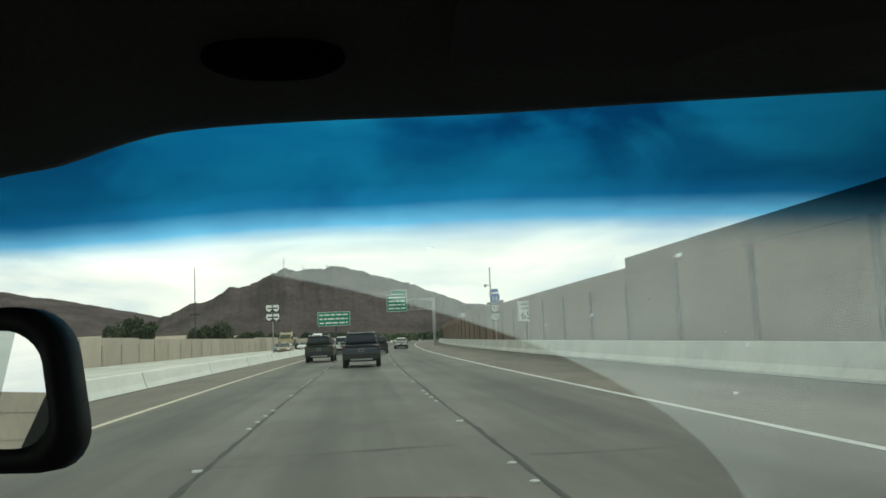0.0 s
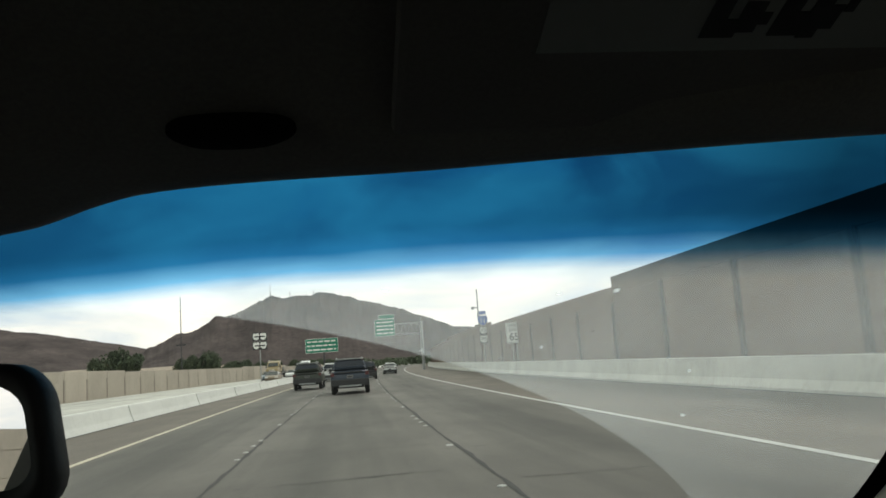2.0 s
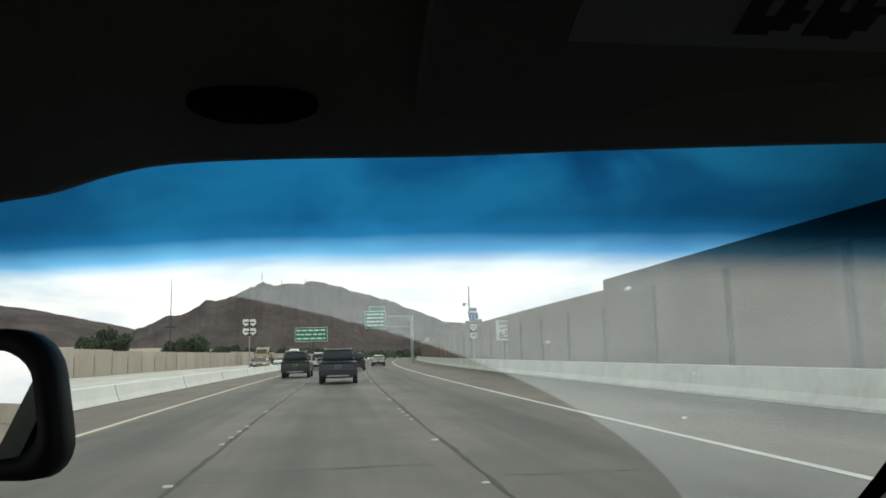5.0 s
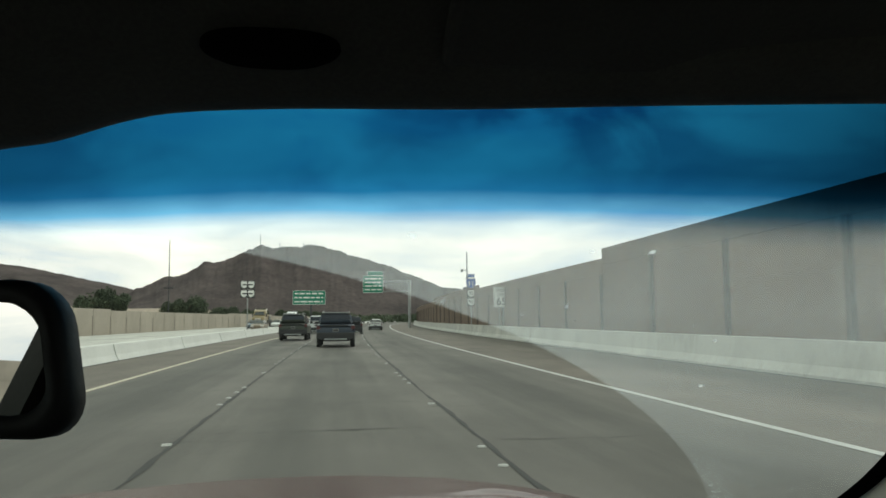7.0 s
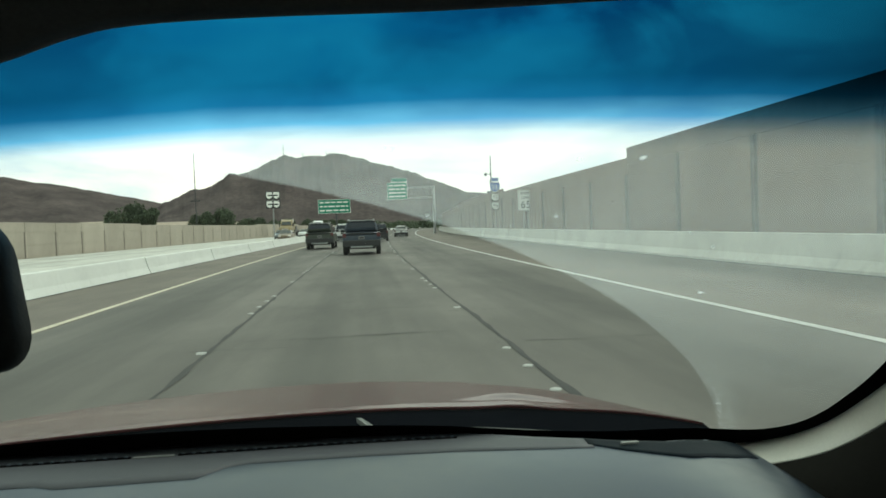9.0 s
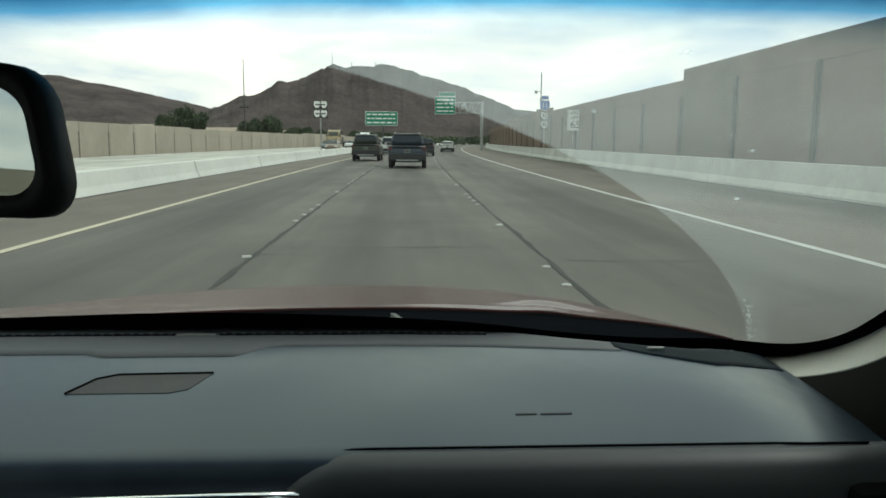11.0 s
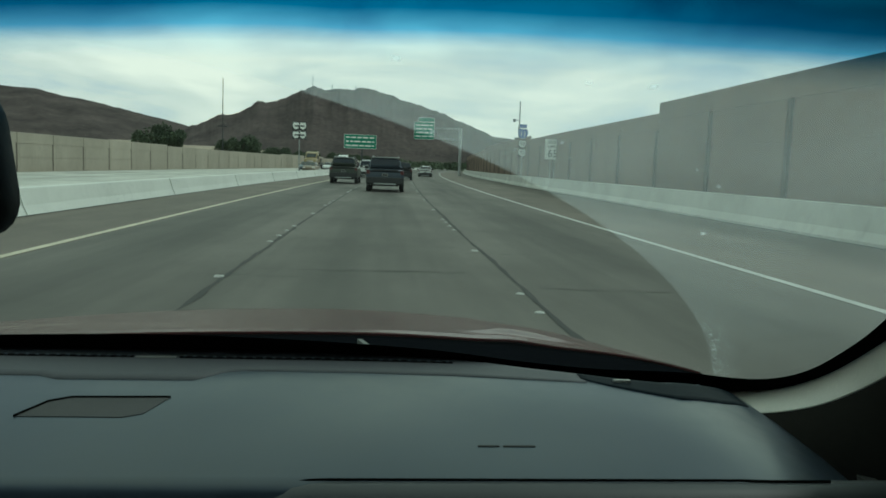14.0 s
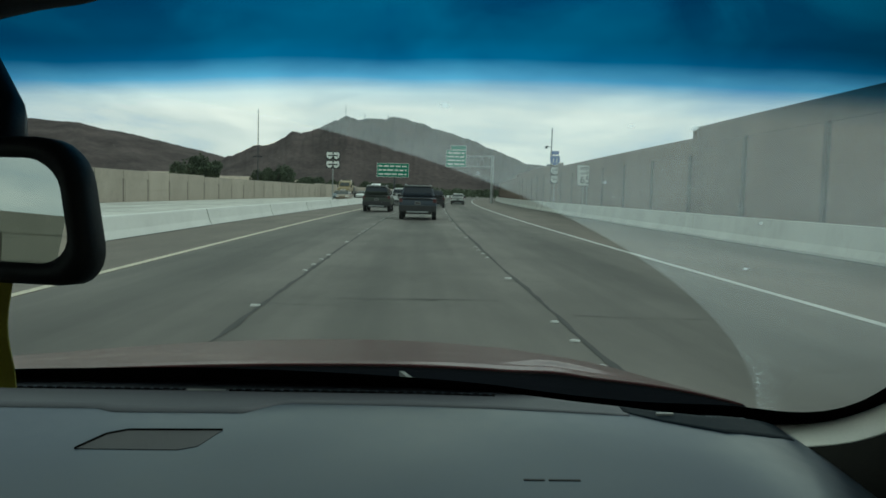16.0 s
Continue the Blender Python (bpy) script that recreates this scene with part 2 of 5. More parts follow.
    dust = maths("MULTIPLY_ADD", speck.outputs["Fac"], 0.07, dust)
    dust = maths("MULTIPLY", dust, high.outputs["Result"])
    # dust cut back inside the shade band, so the wall behind looks darker
    band_cut = n.new("ShaderNodeMapRange")
    band_cut.inputs["From Min"].default_value, band_cut.inputs["From Max"].default_value = 1.515, 1.56
    band_cut.inputs["To Min"].default_value, band_cut.inputs["To Max"].default_value = 1.0, 0.06
    l.new(z, band_cut.inputs["Value"])
    dust = maths("MULTIPLY_ADD", maths("MULTIPLY", spot.outputs["Result"], some.outputs["Result"]), 0.42, dust)
    dust = maths("MULTIPLY", dust, band_cut.outputs["Result"])
    dust = maths("ADD", dust, crust)
    dust = maths("MULTIPLY_ADD", dust, sweep.outputs["Result"], 0.004)
    grime = n.new("ShaderNodeBsdfTranslucent")
    gcol = n.new("ShaderNodeMix")
    gcol.data_type, gcol.blend_type = "RGBA", "MULTIPLY"
    gcol.inputs["Factor"].default_value = 1.0
    gcol.inputs["A"].default_value = (0.88, 0.95, 1.0, 1)
    l.new(tint.outputs["Vector"], gcol.inputs["B"])
    l.new(gcol.outputs["Result"], grime.inputs["Color"])
    mix = n.new("ShaderNodeMixShader")
    l.new(dust, mix.inputs[0])
    l.new(clear.outputs[0], mix.inputs[1])
    l.new(grime.outputs[0], mix.inputs[2])
    gloss, fres, mix2 = n.new("ShaderNodeBsdfGlossy"), n.new("ShaderNodeFresnel"), n.new("ShaderNodeMixShader")
    gloss.inputs["Roughness"].default_value = 0.03
    fres.inputs["IOR"].default_value = 1.07
    l.new(fres.outputs[0], mix2.inputs[0])
    l.new(mix.outputs[0], mix2.inputs[1])
    l.new(gloss.outputs[0], mix2.inputs[2])
    l.new(mix2.outputs[0], out.inputs["Surface"])
    return m


DUST = 0.080
M_GLASS = glass_tinted()
M_ROAD = road_material("worn_pavement", (0.108, 0.099, 0.090), (0.62, 0.63, 0.63), 1)
M_SHOULDER = road_material("shoulder_asphalt", (0.120, 0.103, 0.088), (0.9, 0.9, 0.9), 0)
M_OPPOSITE = road_material("pale_concrete_pavement", (0.42, 0.41, 0.38), (0.85, 0.85, 0.84), 1)
M_SEAM = material("tar_seam", (0.022, 0.021, 0.020), 0.8, scales=(1.0, 30), vary=0.4)
M_WHITE = material("white_road_paint", (0.40, 0.40, 0.385), 0.6, scales=(1.2, 25), vary=0.22)
M_YELLOW = material("yellow_road_paint", (0.44, 0.395, 0.30), 0.6, scales=(1.2, 25), vary=0.22)
M_DOT = material("ceramic_dot", (0.32, 0.32, 0.305), 0.45, scales=(8, 60), vary=0.12)
M_BARRIER = material("barrier_concrete", (0.42, 0.41, 0.38), 0.85, scales=(0.5, 5), vary=0.28, random_piece=0.07, coords="World", stretch=(1, 1, 0.6))
M_BARRIER_L = material("white_barrier_concrete", (0.55, 0.555, 0.53), 0.8, scales=(0.4, 5), vary=0.12, random_piece=0.06, coords="World", stretch=(1, 1, 0.6))
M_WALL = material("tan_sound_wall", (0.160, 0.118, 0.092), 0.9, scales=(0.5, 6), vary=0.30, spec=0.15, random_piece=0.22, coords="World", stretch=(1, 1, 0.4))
# right wall's posts: the panel tan darkened, shade painted as colour
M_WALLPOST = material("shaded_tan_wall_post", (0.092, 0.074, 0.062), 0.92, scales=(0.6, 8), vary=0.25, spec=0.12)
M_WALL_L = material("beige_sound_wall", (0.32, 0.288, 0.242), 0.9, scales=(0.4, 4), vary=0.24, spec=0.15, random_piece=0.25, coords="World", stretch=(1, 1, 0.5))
# joint strips beside the wall posts, their shade put into the colour
M_JOINT_SHADE = material("shaded_wall_joint", (0.095, 0.078, 0.064), 0.95, scales=(1, 20), vary=0.25)
M_DESERT = material("desert_soil", (0.30, 0.24, 0.18), 0.95, scales=(0.02, 2.0), vary=0.25, bump=0.02)
M_ROCK = material("desert_mountain_rock", (0.040, 0.033, 0.033), 0.95, scales=(0.012, 0.11), vary=0.42, tint=(0.066, 0.052, 0.050), spec=0.05, stretch=(1, 0.45, 1.3))
M_LEAF = material("dusty_foliage", (0.026, 0.040, 0.018), 0.8, scales=(1, 9), vary=0.35, tint=(0.045, 0.062, 0.030))
M_BARK = material("bark", (0.12, 0.09, 0.07), 0.95, scales=(4, 40), vary=0.3)
M_STEEL = material("galvanised_steel", (0.30, 0.31, 0.31), 0.5, 0.6, scales=(3, 40), vary=0.2)
M_SIGNGREEN = material("green_sign_sheeting", (0.0, 0.17, 0.10), 0.5, scales=(2, 30), vary=0.08)
M_SIGNWHITE = material("white_sign_sheeting", (0.74, 0.74, 0.72), 0.5, scales=(2, 30), vary=0.06)
M_SIGNBLUE = material("blue_sign_sheeting", (0.02, 0.07, 0.30), 0.5, scales=(2, 30), vary=0.08)
M_SIGNBLACK = material("black_sign_sheeting", (0.015, 0.015, 0.016), 0.5, scales=(2, 30), vary=0.1)
M_MAST = material("dark_steel_mast", (0.05, 0.05, 0.055), 0.6, 0.4, scales=(3, 40), vary=0.2)
M_TYRE = material("tyre_rubber", (0.02, 0.02, 0.02), 0.85, scales=(6, 60), vary=0.2)
M_RIM = material("alloy_rim", (0.45, 0.45, 0.46), 0.3, 0.9, scales=(8, 60), vary=0.1)
M_CARGLASS = material("dark_car_glass", (0.022, 0.026, 0.030), 0.08, scales=(2, 30), vary=0.1)
M_TAIL = material("red_lamp_plastic", (0.075, 0.012, 0.012), 0.3, scales=(6, 60), vary=0.1)
M_CHROME = material("chrome", (0.75, 0.75, 0.76), 0.12, 1.0, scales=(6, 80), vary=0.05)
M_TRIMBLACK = material("black_plastic", (0.02, 0.02, 0.021), 0.6, scales=(6, 200), vary=0.2, bump=0.0006)
M_HOOD = material("maroon_car_paint", (0.050, 0.012, 0.013), 0.22, 0.0, scales=(2.0, 24), vary=0.30, coat=0.15, spec=0.10, stretch=(1, 0.5, 1))
M_DASH = material("grey_grained_dash_vinyl", (0.031, 0.043, 0.060), 0.34, scales=(4.0, 30), vary=0.16, swell=0.016)
M_DASHLOW = material("charcoal_dash_vinyl", (0.022, 0.025, 0.029), 0.5, scales=(2.2, 420), vary=0.12, bump=0.0002)
# dash vinyl again, coloured darker for the shade near the glass
M_DASH_SHADE = material("shaded_grey_dash_vinyl", (0.043, 0.045, 0.053), 0.6, scales=(2.2, 420), vary=0.12, bump=0.0006)
M_PALE_CHIP = material("pale_chip_grey", (0.20, 0.20, 0.19), 0.5, scales=(6, 200), vary=0.1)
M_WIPER = material("worn_wiper_metal", (0.13, 0.135, 0.13), 0.6, 0.2, scales=(12, 150), vary=0.3)
M_CAP = material("blue_black_dash_cap", (0.004, 0.008, 0.012), 0.6, scales=(4, 200), vary=0.15, spec=0.06)
M_PILLAR_SHADE = material("shaded_pillar_trim", (0.016, 0.015, 0.013), 0.9, scales=(4, 120), vary=0.2, spec=0.1)
M_GRILLE = material("speaker_mesh", (0.042, 0.042, 0.044), 0.8, scales=(5, 600), vary=0.4, bump=0.001)
M_PILLAR = material("light_grey_pillar_trim", (0.70, 0.66, 0.60), 0.4, scales=(3, 300), vary=0.08, bump=0.0005)
M_HEADLINER = material("dark_headliner_cloth", (0.140, 0.130, 0.120), 0.95, scales=(4, 300), vary=0.25, bump=0.0008, spec=0.1)
M_VISOR = material("dark_visor_vinyl", (0.120, 0.111, 0.105), 0.9, scales=(4, 300), vary=0.2, bump=0.0006, spec=0.15)
M_OVAL = material("black_oval", (0.008, 0.008, 0.008), 0.9, scales=(4, 100), vary=0.2, spec=0.1)
M_LABEL = material("visor_label_paper", (0.17, 0.17, 0.165), 0.8, scales=(6, 90), vary=0.1)
M_INK = material("black_ink", (0.012, 0.012, 0.012), 0.8, scales=(6, 90), vary=0.1)
M_YPAPER = material("yellow_paper", (0.42, 0.36, 0.04), 0.8, scales=(6, 90), vary=0.15)
M_DOORTRIM = material("grey_door_trim", (0.055, 0.053, 0.05), 0.75, scales=(3, 200), vary=0.12)
M_MIRROR = material("mirror_silver", (0.86, 0.86, 0.85), 0.006, 1.0, scales=(3, 50), vary=0.03)
# tint chosen to cut the side light that reaches the dash
M_SIDEGLASS = bpy.data.materials.new("tinted_side_glass")
M_SIDEGLASS.use_nodes = True
sg = M_SIDEGLASS.node_tree
sg.nodes.clear()
sg_out, sg_clear, sg_gloss, sg_mix = [sg.nodes.new(k) for k in ("ShaderNodeOutputMaterial", "ShaderNodeBsdfTransparent", "ShaderNodeBsdfGlossy", "ShaderNodeMixShader")]
sg_clear.inputs["Color"].default_value = (0.70, 0.74, 0.72, 1)
sg_gloss.inputs["Roughness"].default_value = 0.02
sg_mix.inputs[0].default_value = 0.04
sg.links.new(sg_clear.outputs[0], sg_mix.inputs[1])
sg.links.new(sg_gloss.outputs[0], sg_mix.inputs[2])
sg.links.new(sg_mix.outputs[0], sg_out.inputs["Surface"])
M_FRIT = material("black_frit", (0.006, 0.006, 0.006), 0.9, scales=(6, 90), vary=0.2, spec=0.0)
M_SCUTTLE = material("black_scuttle_plastic", (0.002, 0.0025, 0.004), 0.9, scales=(5, 120), vary=0.3, spec=0.0)
M_CABIN = material("cabin_trim", (0.05, 0.048, 0.045), 0.85, scales=(2, 100), vary=0.2, spec=0.2)


def paint(name, colour):
    return material(name, colour, 0.38, 0.1, scales=(1.0, 60), vary=0.1, coat=0.12, spec=0.35)


# ---- mesh helpers ----


def link(name, bm, mat, parent=None, label="", smooth=False):
    me = bpy.data.meshes.new(name)
    bmesh.ops.recalc_face_normals(bm, faces=bm.faces)
    bm.to_mesh(me)
    bm.free()
    me.materials.append(mat)
    if smooth:
        for p in me.polygons:
            p.use_smooth = True
    ob = new(name, me)
    if parent:
        ob.parent = parent
    if label:
        ob["label"] = label
    return ob


def part(name, bm, mat, parent, label="", smooth=False):
    return link(name, bm, mat, parent, label, smooth)


def thing(name, label, category, group="", m=None):
    e = new(name)
    e.empty_display_size = 0.2
    if m is not None:
        e.matrix_basis = m
    return tagged(e, label, category, group)


def box(x0, x1, y0, y1, z0, z1, bevel=0.0, bm=None):
    bm = bm or bmesh.new()
    vs = [bm.verts.new((x, y, z)) for x in (x0, x1) for y in (y0, y1) for z in (z0, z1)]
    fs = [bm.faces.new([vs[i] for i in q]) for q in ((0, 1, 3, 2), (4, 6, 7, 5), (0, 4, 5, 1), (2, 3, 7, 6), (0, 2, 6, 4), (1, 5, 7, 3))]
    if bevel:
        es = list({e for f in fs for e in f.edges})
        bmesh.ops.bevel(bm, geom=es, offset=bevel, segments=2, affect="EDGES", profile=0.6)
    return bm


def tube(points, radius, sides=8, bm=None, taper=1.0):
    """A round bar along a line of points."""
    bm = bm or bmesh.new()
    pts = [Vector(p) for p in points]
    rings = []
    for i, p in enumerate(pts):
        d = (pts[min(i + 1, len(pts) - 1)] - pts[max(i - 1, 0)]).normalized()
        q = d.to_track_quat("Z", "Y")
        r = radius * (1 + (taper - 1) * i / (len(pts) - 1))
        rings.append([bm.verts.new(p + q @ Vector((r * math.cos(a), r * math.sin(a), 0))) for a in [2 * math.pi * k / sides for k in range(sides)]])
    for a, b in zip(rings, rings[1:]):
        for k in range(sides):
            bm.faces.new((a[k], a[(k + 1) % sides], b[(k + 1) % sides], b[k]))
    bm.faces.new(rings[0][::-1])
    bm.faces.new(rings[-1])
    return bm


def prism(profile, x0, x1, bevel=0.0, axis="x", bm=None):
    """A closed profile of (a, b) swept from x0 to x1 along an axis."""
    bm = bm or bmesh.new()

    def at(k, a, b):
        return {"x": (k, a, b), "y": (a, k, b), "z": (a, b, k)}[axis]

    r0 = [bm.verts.new(at(x0, a, b)) for a, b in profile]
    r1 = [bm.verts.new(at(x1, a, b)) for a, b in profile]
    n = len(profile)
    fs = [bm.faces.new(r0[::-1]), bm.faces.new(r1)]
    for k in range(n):
        fs.append(bm.faces.new((r0[k], r0[(k + 1) % n], r1[(k + 1) % n], r1[k])))
    if bevel:
        bmesh.ops.recalc_face_normals(bm, faces=bm.faces)
        bmesh.ops.bevel(bm, geom=list({e for f in fs for e in f.edges}), offset=bevel, segments=2, affect="EDGES", profile=0.6)
    return bm


def sheet(f, us, vs, thick=None, bm=None):
    """A surface f(u, v) over two lists; thick is a shift that closes it to a slab."""
    bm = bm or bmesh.new()
    g = [[bm.verts.new(f(u, v)) for v in vs] for u in us]
    for i in range(len(us) - 1):
        for j in range(len(vs) - 1):
            bm.faces.new((g[i][j], g[i + 1][j], g[i + 1][j + 1], g[i][j + 1]))
    if thick is not None:
        t = Vector(thick)
        h = [[bm.verts.new(v.co + t) for v in row] for row in g]
        for i in range(len(us) - 1):
            for j in range(len(vs) - 1):
                bm.faces.new((h[i][j], h[i][j + 1], h[i + 1][j + 1], h[i + 1][j]))
        a, b = len(us) - 1, len(vs) - 1
        for i in range(a):
            bm.faces.new((g[i][0], h[i][0], h[i + 1][0], g[i + 1][0]))
            bm.faces.new((g[i][b], g[i + 1][b], h[i + 1][b], h[i][b]))
        for j in range(b):
            bm.faces.new((g[0][j], g[0][j + 1], h[0][j + 1], h[0][j]))
            bm.faces.new((g[a][j], h[a][j], h[a][j + 1], g[a][j + 1]))
    return bm


def steps(a, b, n):
    return [a + (b - a) * k / n for k in range(n + 1)]


def lettering(text, size, mat, parent, m, depth=0.003, name="lettering"):
    """Raised letters in the built-in font, centred at the pose m."""
    cu = bpy.data.curves.new("text", "FONT")
    cu.body, cu.size, cu.align_x, cu.align_y, cu.extrude = text, size, "CENTER", "CENTER", depth
    tmp = bpy.data.objects.new("text", cu)
    me = bpy.data.meshes.new_from_object(tmp)
    bpy.data.objects.remove(tmp)
    bpy.data.curves.remove(cu)
    me.materials.clear()
    me.materials.append(mat)
    ob = new(name, me)
    ob.parent, ob.matrix_basis = parent, m
    return ob


def pieces(name, mesh, parent, poses):
    """Alike pieces, objects of their own on one mesh."""
    for m in poses:
        ob = new(name, mesh)
        ob.parent, ob.matrix_basis = parent, m


def mesh_of(name, bm, mat):
    me = bpy.data.meshes.new(name)
    bmesh.ops.recalc_face_normals(bm, faces=bm.faces)
    bm.to_mesh(me)
    bm.free()
    me.materials.append(mat)
    return me


# ---- the road: a bend to the right ----
BEND = 1900.0


def at_road(s, d, z=0.0):
    """The place s metres along the lane and d metres to its right."""
    a = s / BEND
    return Vector((BEND - (BEND - d) * math.cos(a), (BEND - d) * math.sin(a), z))


def on_road(s, d, z=0.0, turn=0.0):
    return Matrix.Translation(at_road(s, d, z)) @ pose(0, 0, 0, 0, 0, turn - math.degrees(s / BEND))


def strip(name, d0, d1, s0, s1, z, mat, label, nd=1, ns=60):
    bm = bmesh.new()
    uv = bm.loops.layers.uv.new("UVMap")
    ds, ss = steps(d0, d1, nd), steps(s0, s1, ns)
    g = [[(bm.verts.new(at_road(s, d, z)), d, s) for d in ds] for s in ss]
    for i in range(ns):
        for j in range(nd):
            q = (g[i][j], g[i][j + 1], g[i + 1][j + 1], g[i + 1][j])
            f = bm.faces.new([k[0] for k in q])
            for lp, k in zip(f.loops, q):
                lp[uv].uv = (k[1], k[2])
    return tagged(link(name, bm, mat), label, "", "", "structure")


LEFT_LANE, RIGHT_LANE, YELLOW, WHITE = -1.86, 1.78, -5.12, 5.72
BAR_R, BAR_L, WALL_R, WALL_L = 11.1, -7.95, 12.1, -26.0

ground = link("ground", sheet(lambda u, v: (u, v, -0.06), steps(-4500, 4500, 24), steps(-4500, 4500, 24)), M_DESERT)
tagged(ground, "bare tan desert soil round the freeway", "ground", "", "structure")
strip("road", -5.0, 5.6, -160, 520, 0.0, M_ROAD, "grey worn freeway pavement with darker wheel tracks", 8, 160)
strip("shoulder", 5.6, BAR_R + 0.3, -160, 520, -0.004, M_SHOULDER, "brownish grey asphalt shoulder beside the barrier", 3, 120)
strip("shoulder", BAR_L - 0.3, -5.0, -160, 520, -0.004, M_SHOULDER, "brownish grey inner asphalt shoulder beside the median barrier", 3, 120)
strip("road", BAR_L - 0.6, -25.6, -160, 520, -0.004, M_OPPOSITE, "pale concrete pavement of the opposite carriageway", 6, 120)

for d, mat, w, lab in ((WHITE, M_WHITE, 0.16, "solid white edge line on the pavement"), (YELLOW, M_YELLOW, 0.15, "solid yellow edge line on the pavement"),
                       (-9.6, M_YELLOW, 0.15, "solid yellow edge line of the opposite carriageway"), (-23.6, M_WHITE, 0.15, "solid white edge line of the opposite carriageway")):
    tagged(strip("road_marking", d - w / 2, d + w / 2, -120, 480, 0.004, mat, lab, 1, 140), "", "road marking")
for d in (LEFT_LANE, RIGHT_LANE):
    bm = bmesh.new()
    ss = steps(-60, -1, 59) + steps(0, 70, 280) + steps(71, 420, 349)
    row = []
    for s in ss:
        wob = 0.04 * noise.noise(Vector((s * 0.35, d, 0))) + 0.026 * noise.noise(Vector((s * 1.9, d, 2)))
        w = max(0.006, 0.034 + 0.034 * noise.noise(Vector((s * 1.3, d, 4))) + 0.022 * noise.noise(Vector((s * 0.23, d, 7))))
        row.append([bm.verts.new(at_road(s, d + wob + k * w, 0.005)) for k in (-1, 1)])
    for a, b in zip(row, row[1:]):
        bm.faces.new((a[0], a[1], b[1], b[0]))
    tagged(link("lane_seam", bm, M_SEAM), "dark tar seam between two lanes", "road seam", "", "structure")
# cracks and patch joints across the lanes
rng = random.Random(4)
CRACKS = [(10.4, -1.5, 1.2), (9.2, 2.0, 4.6), (16.5, -4.7, -2.1), (23.0, -1.0, 1.5), (13.6, -0.3, 1.4), (31, -4.8, 1.6), (44, -4.5, 4.0), (19.5, 2.4, 5.0), (60, -4.8, 5.0)]
for k in range(16):
    side_d = rng.choice((LEFT_LANE, RIGHT_LANE, -0.4, 3.6, -3.4))
    CRACKS.append((rng.uniform(7.5, 40), side_d + rng.uniform(-0.5, 0.1), side_d + rng.uniform(0.3, 1.0)))
for s0, d0, d1 in CRACKS:
    bm, row = bmesh.new(), []
    for k, d in enumerate(steps(d0, d1, 18)):
        s = s0 + 0.16 * noise.noise(Vector((d * 1.3, s0, 0))) + 0.07 * noise.noise(Vector((d * 6, s0, 3)))
        w = 0.004 + 0.016 * rng.random() ** 2
        row.append([bm.verts.new(at_road(s + j * w, d, 0.0045)) for j in (-1, 1)])
    for a, b in zip(row, row[1:]):
        bm.faces.new((a[0], a[1], b[1], b[0]))
    tagged(link("pavement_crack", bm, M_SEAM), "thin dark crack across the pavement", "road crack", "cracks in the pavement", "structure")

# raised lane markers: four round dots, then a square reflector, every 12.2 m
dot_bm = bmesh.new()
rings = [[dot_bm.verts.new((r * math.cos(a), r * math.sin(a), z)) for a in steps(0, 2 * math.pi * 9 / 10, 9)] for r, z in ((0.056, 0.0), (0.05, 0.012), (0.025, 0.019))]
for a, b in zip(rings, rings[1:]):
    for k in range(10):
        dot_bm.faces.new((a[k], a[(k + 1) % 10], b[(k + 1) % 10], b[k]))
dot_bm.faces.new(rings[-1])
dot_mesh = mesh_of("lane_dot", dot_bm, M_DOT)
refl_mesh = mesh_of("lane_reflector", prism([(-0.055, 0), (0.055, 0), (0.03, 0.02), (-0.03, 0.02)], -0.055, 0.055), M_DOT)
for d, phase in ((LEFT_LANE - 0.06, 1.6), (RIGHT_LANE - 0.12, 5.3)):
    for k in range(-1, 16):
        for j in range(4):
            s = phase + 12.19 * k + 1.14 * j
            ob = new("lane_dot", dot_mesh)
            ob.matrix_basis = on_road(s, d + rng.uniform(-0.02, 0.02), 0.003, rng.uniform(0, 90))
            tagged(ob, "round white ceramic lane dot on the pavement", "lane marker", "raised lane dots")
        ob = new("lane_reflector", refl_mesh)
        ob.matrix_basis = on_road(phase + 12.19 * k + 7.9, d, 0.003)
        tagged(ob, "square white lane reflector on the pavement", "lane marker", "lane reflectors")

# ---- barriers and sound walls ----


def barrier(name, label, d, side, mat, s0, s1, top=0.9, toe=True):
    """Cast concrete barrier in 12 m lengths; side is +1 when its sloped face looks to the left."""
    e = tagged(new(name), label, "barrier", "", "structure")
    prof = [(0.0, 0.0), (0.0, 0.08), (0.16, 0.30), (0.24, top - 0.02), (0.26, top), (0.44, top), (0.46, top - 0.02), (0.5, 0.0)]
    if not toe:
        prof = [(0.0, 0.0), (0.10, 0.22), (0.20, top - 0.02), (0.22, top), (0.42, top), (0.44, top - 0.02), (0.5, 0.0)]
    bm = prism([(side * a, b) for a, b in prof], -0.002, 12 * (1 - d / BEND) + 0.004, axis="y")
    me = mesh_of("barrier_segment", bm, mat)
    k = s0
    while k < s1:
        ob = new("barrier_segment", me)
        ob.parent, ob.matrix_basis = e, on_road(k, d, -0.004)
        k += 12.0
    return e


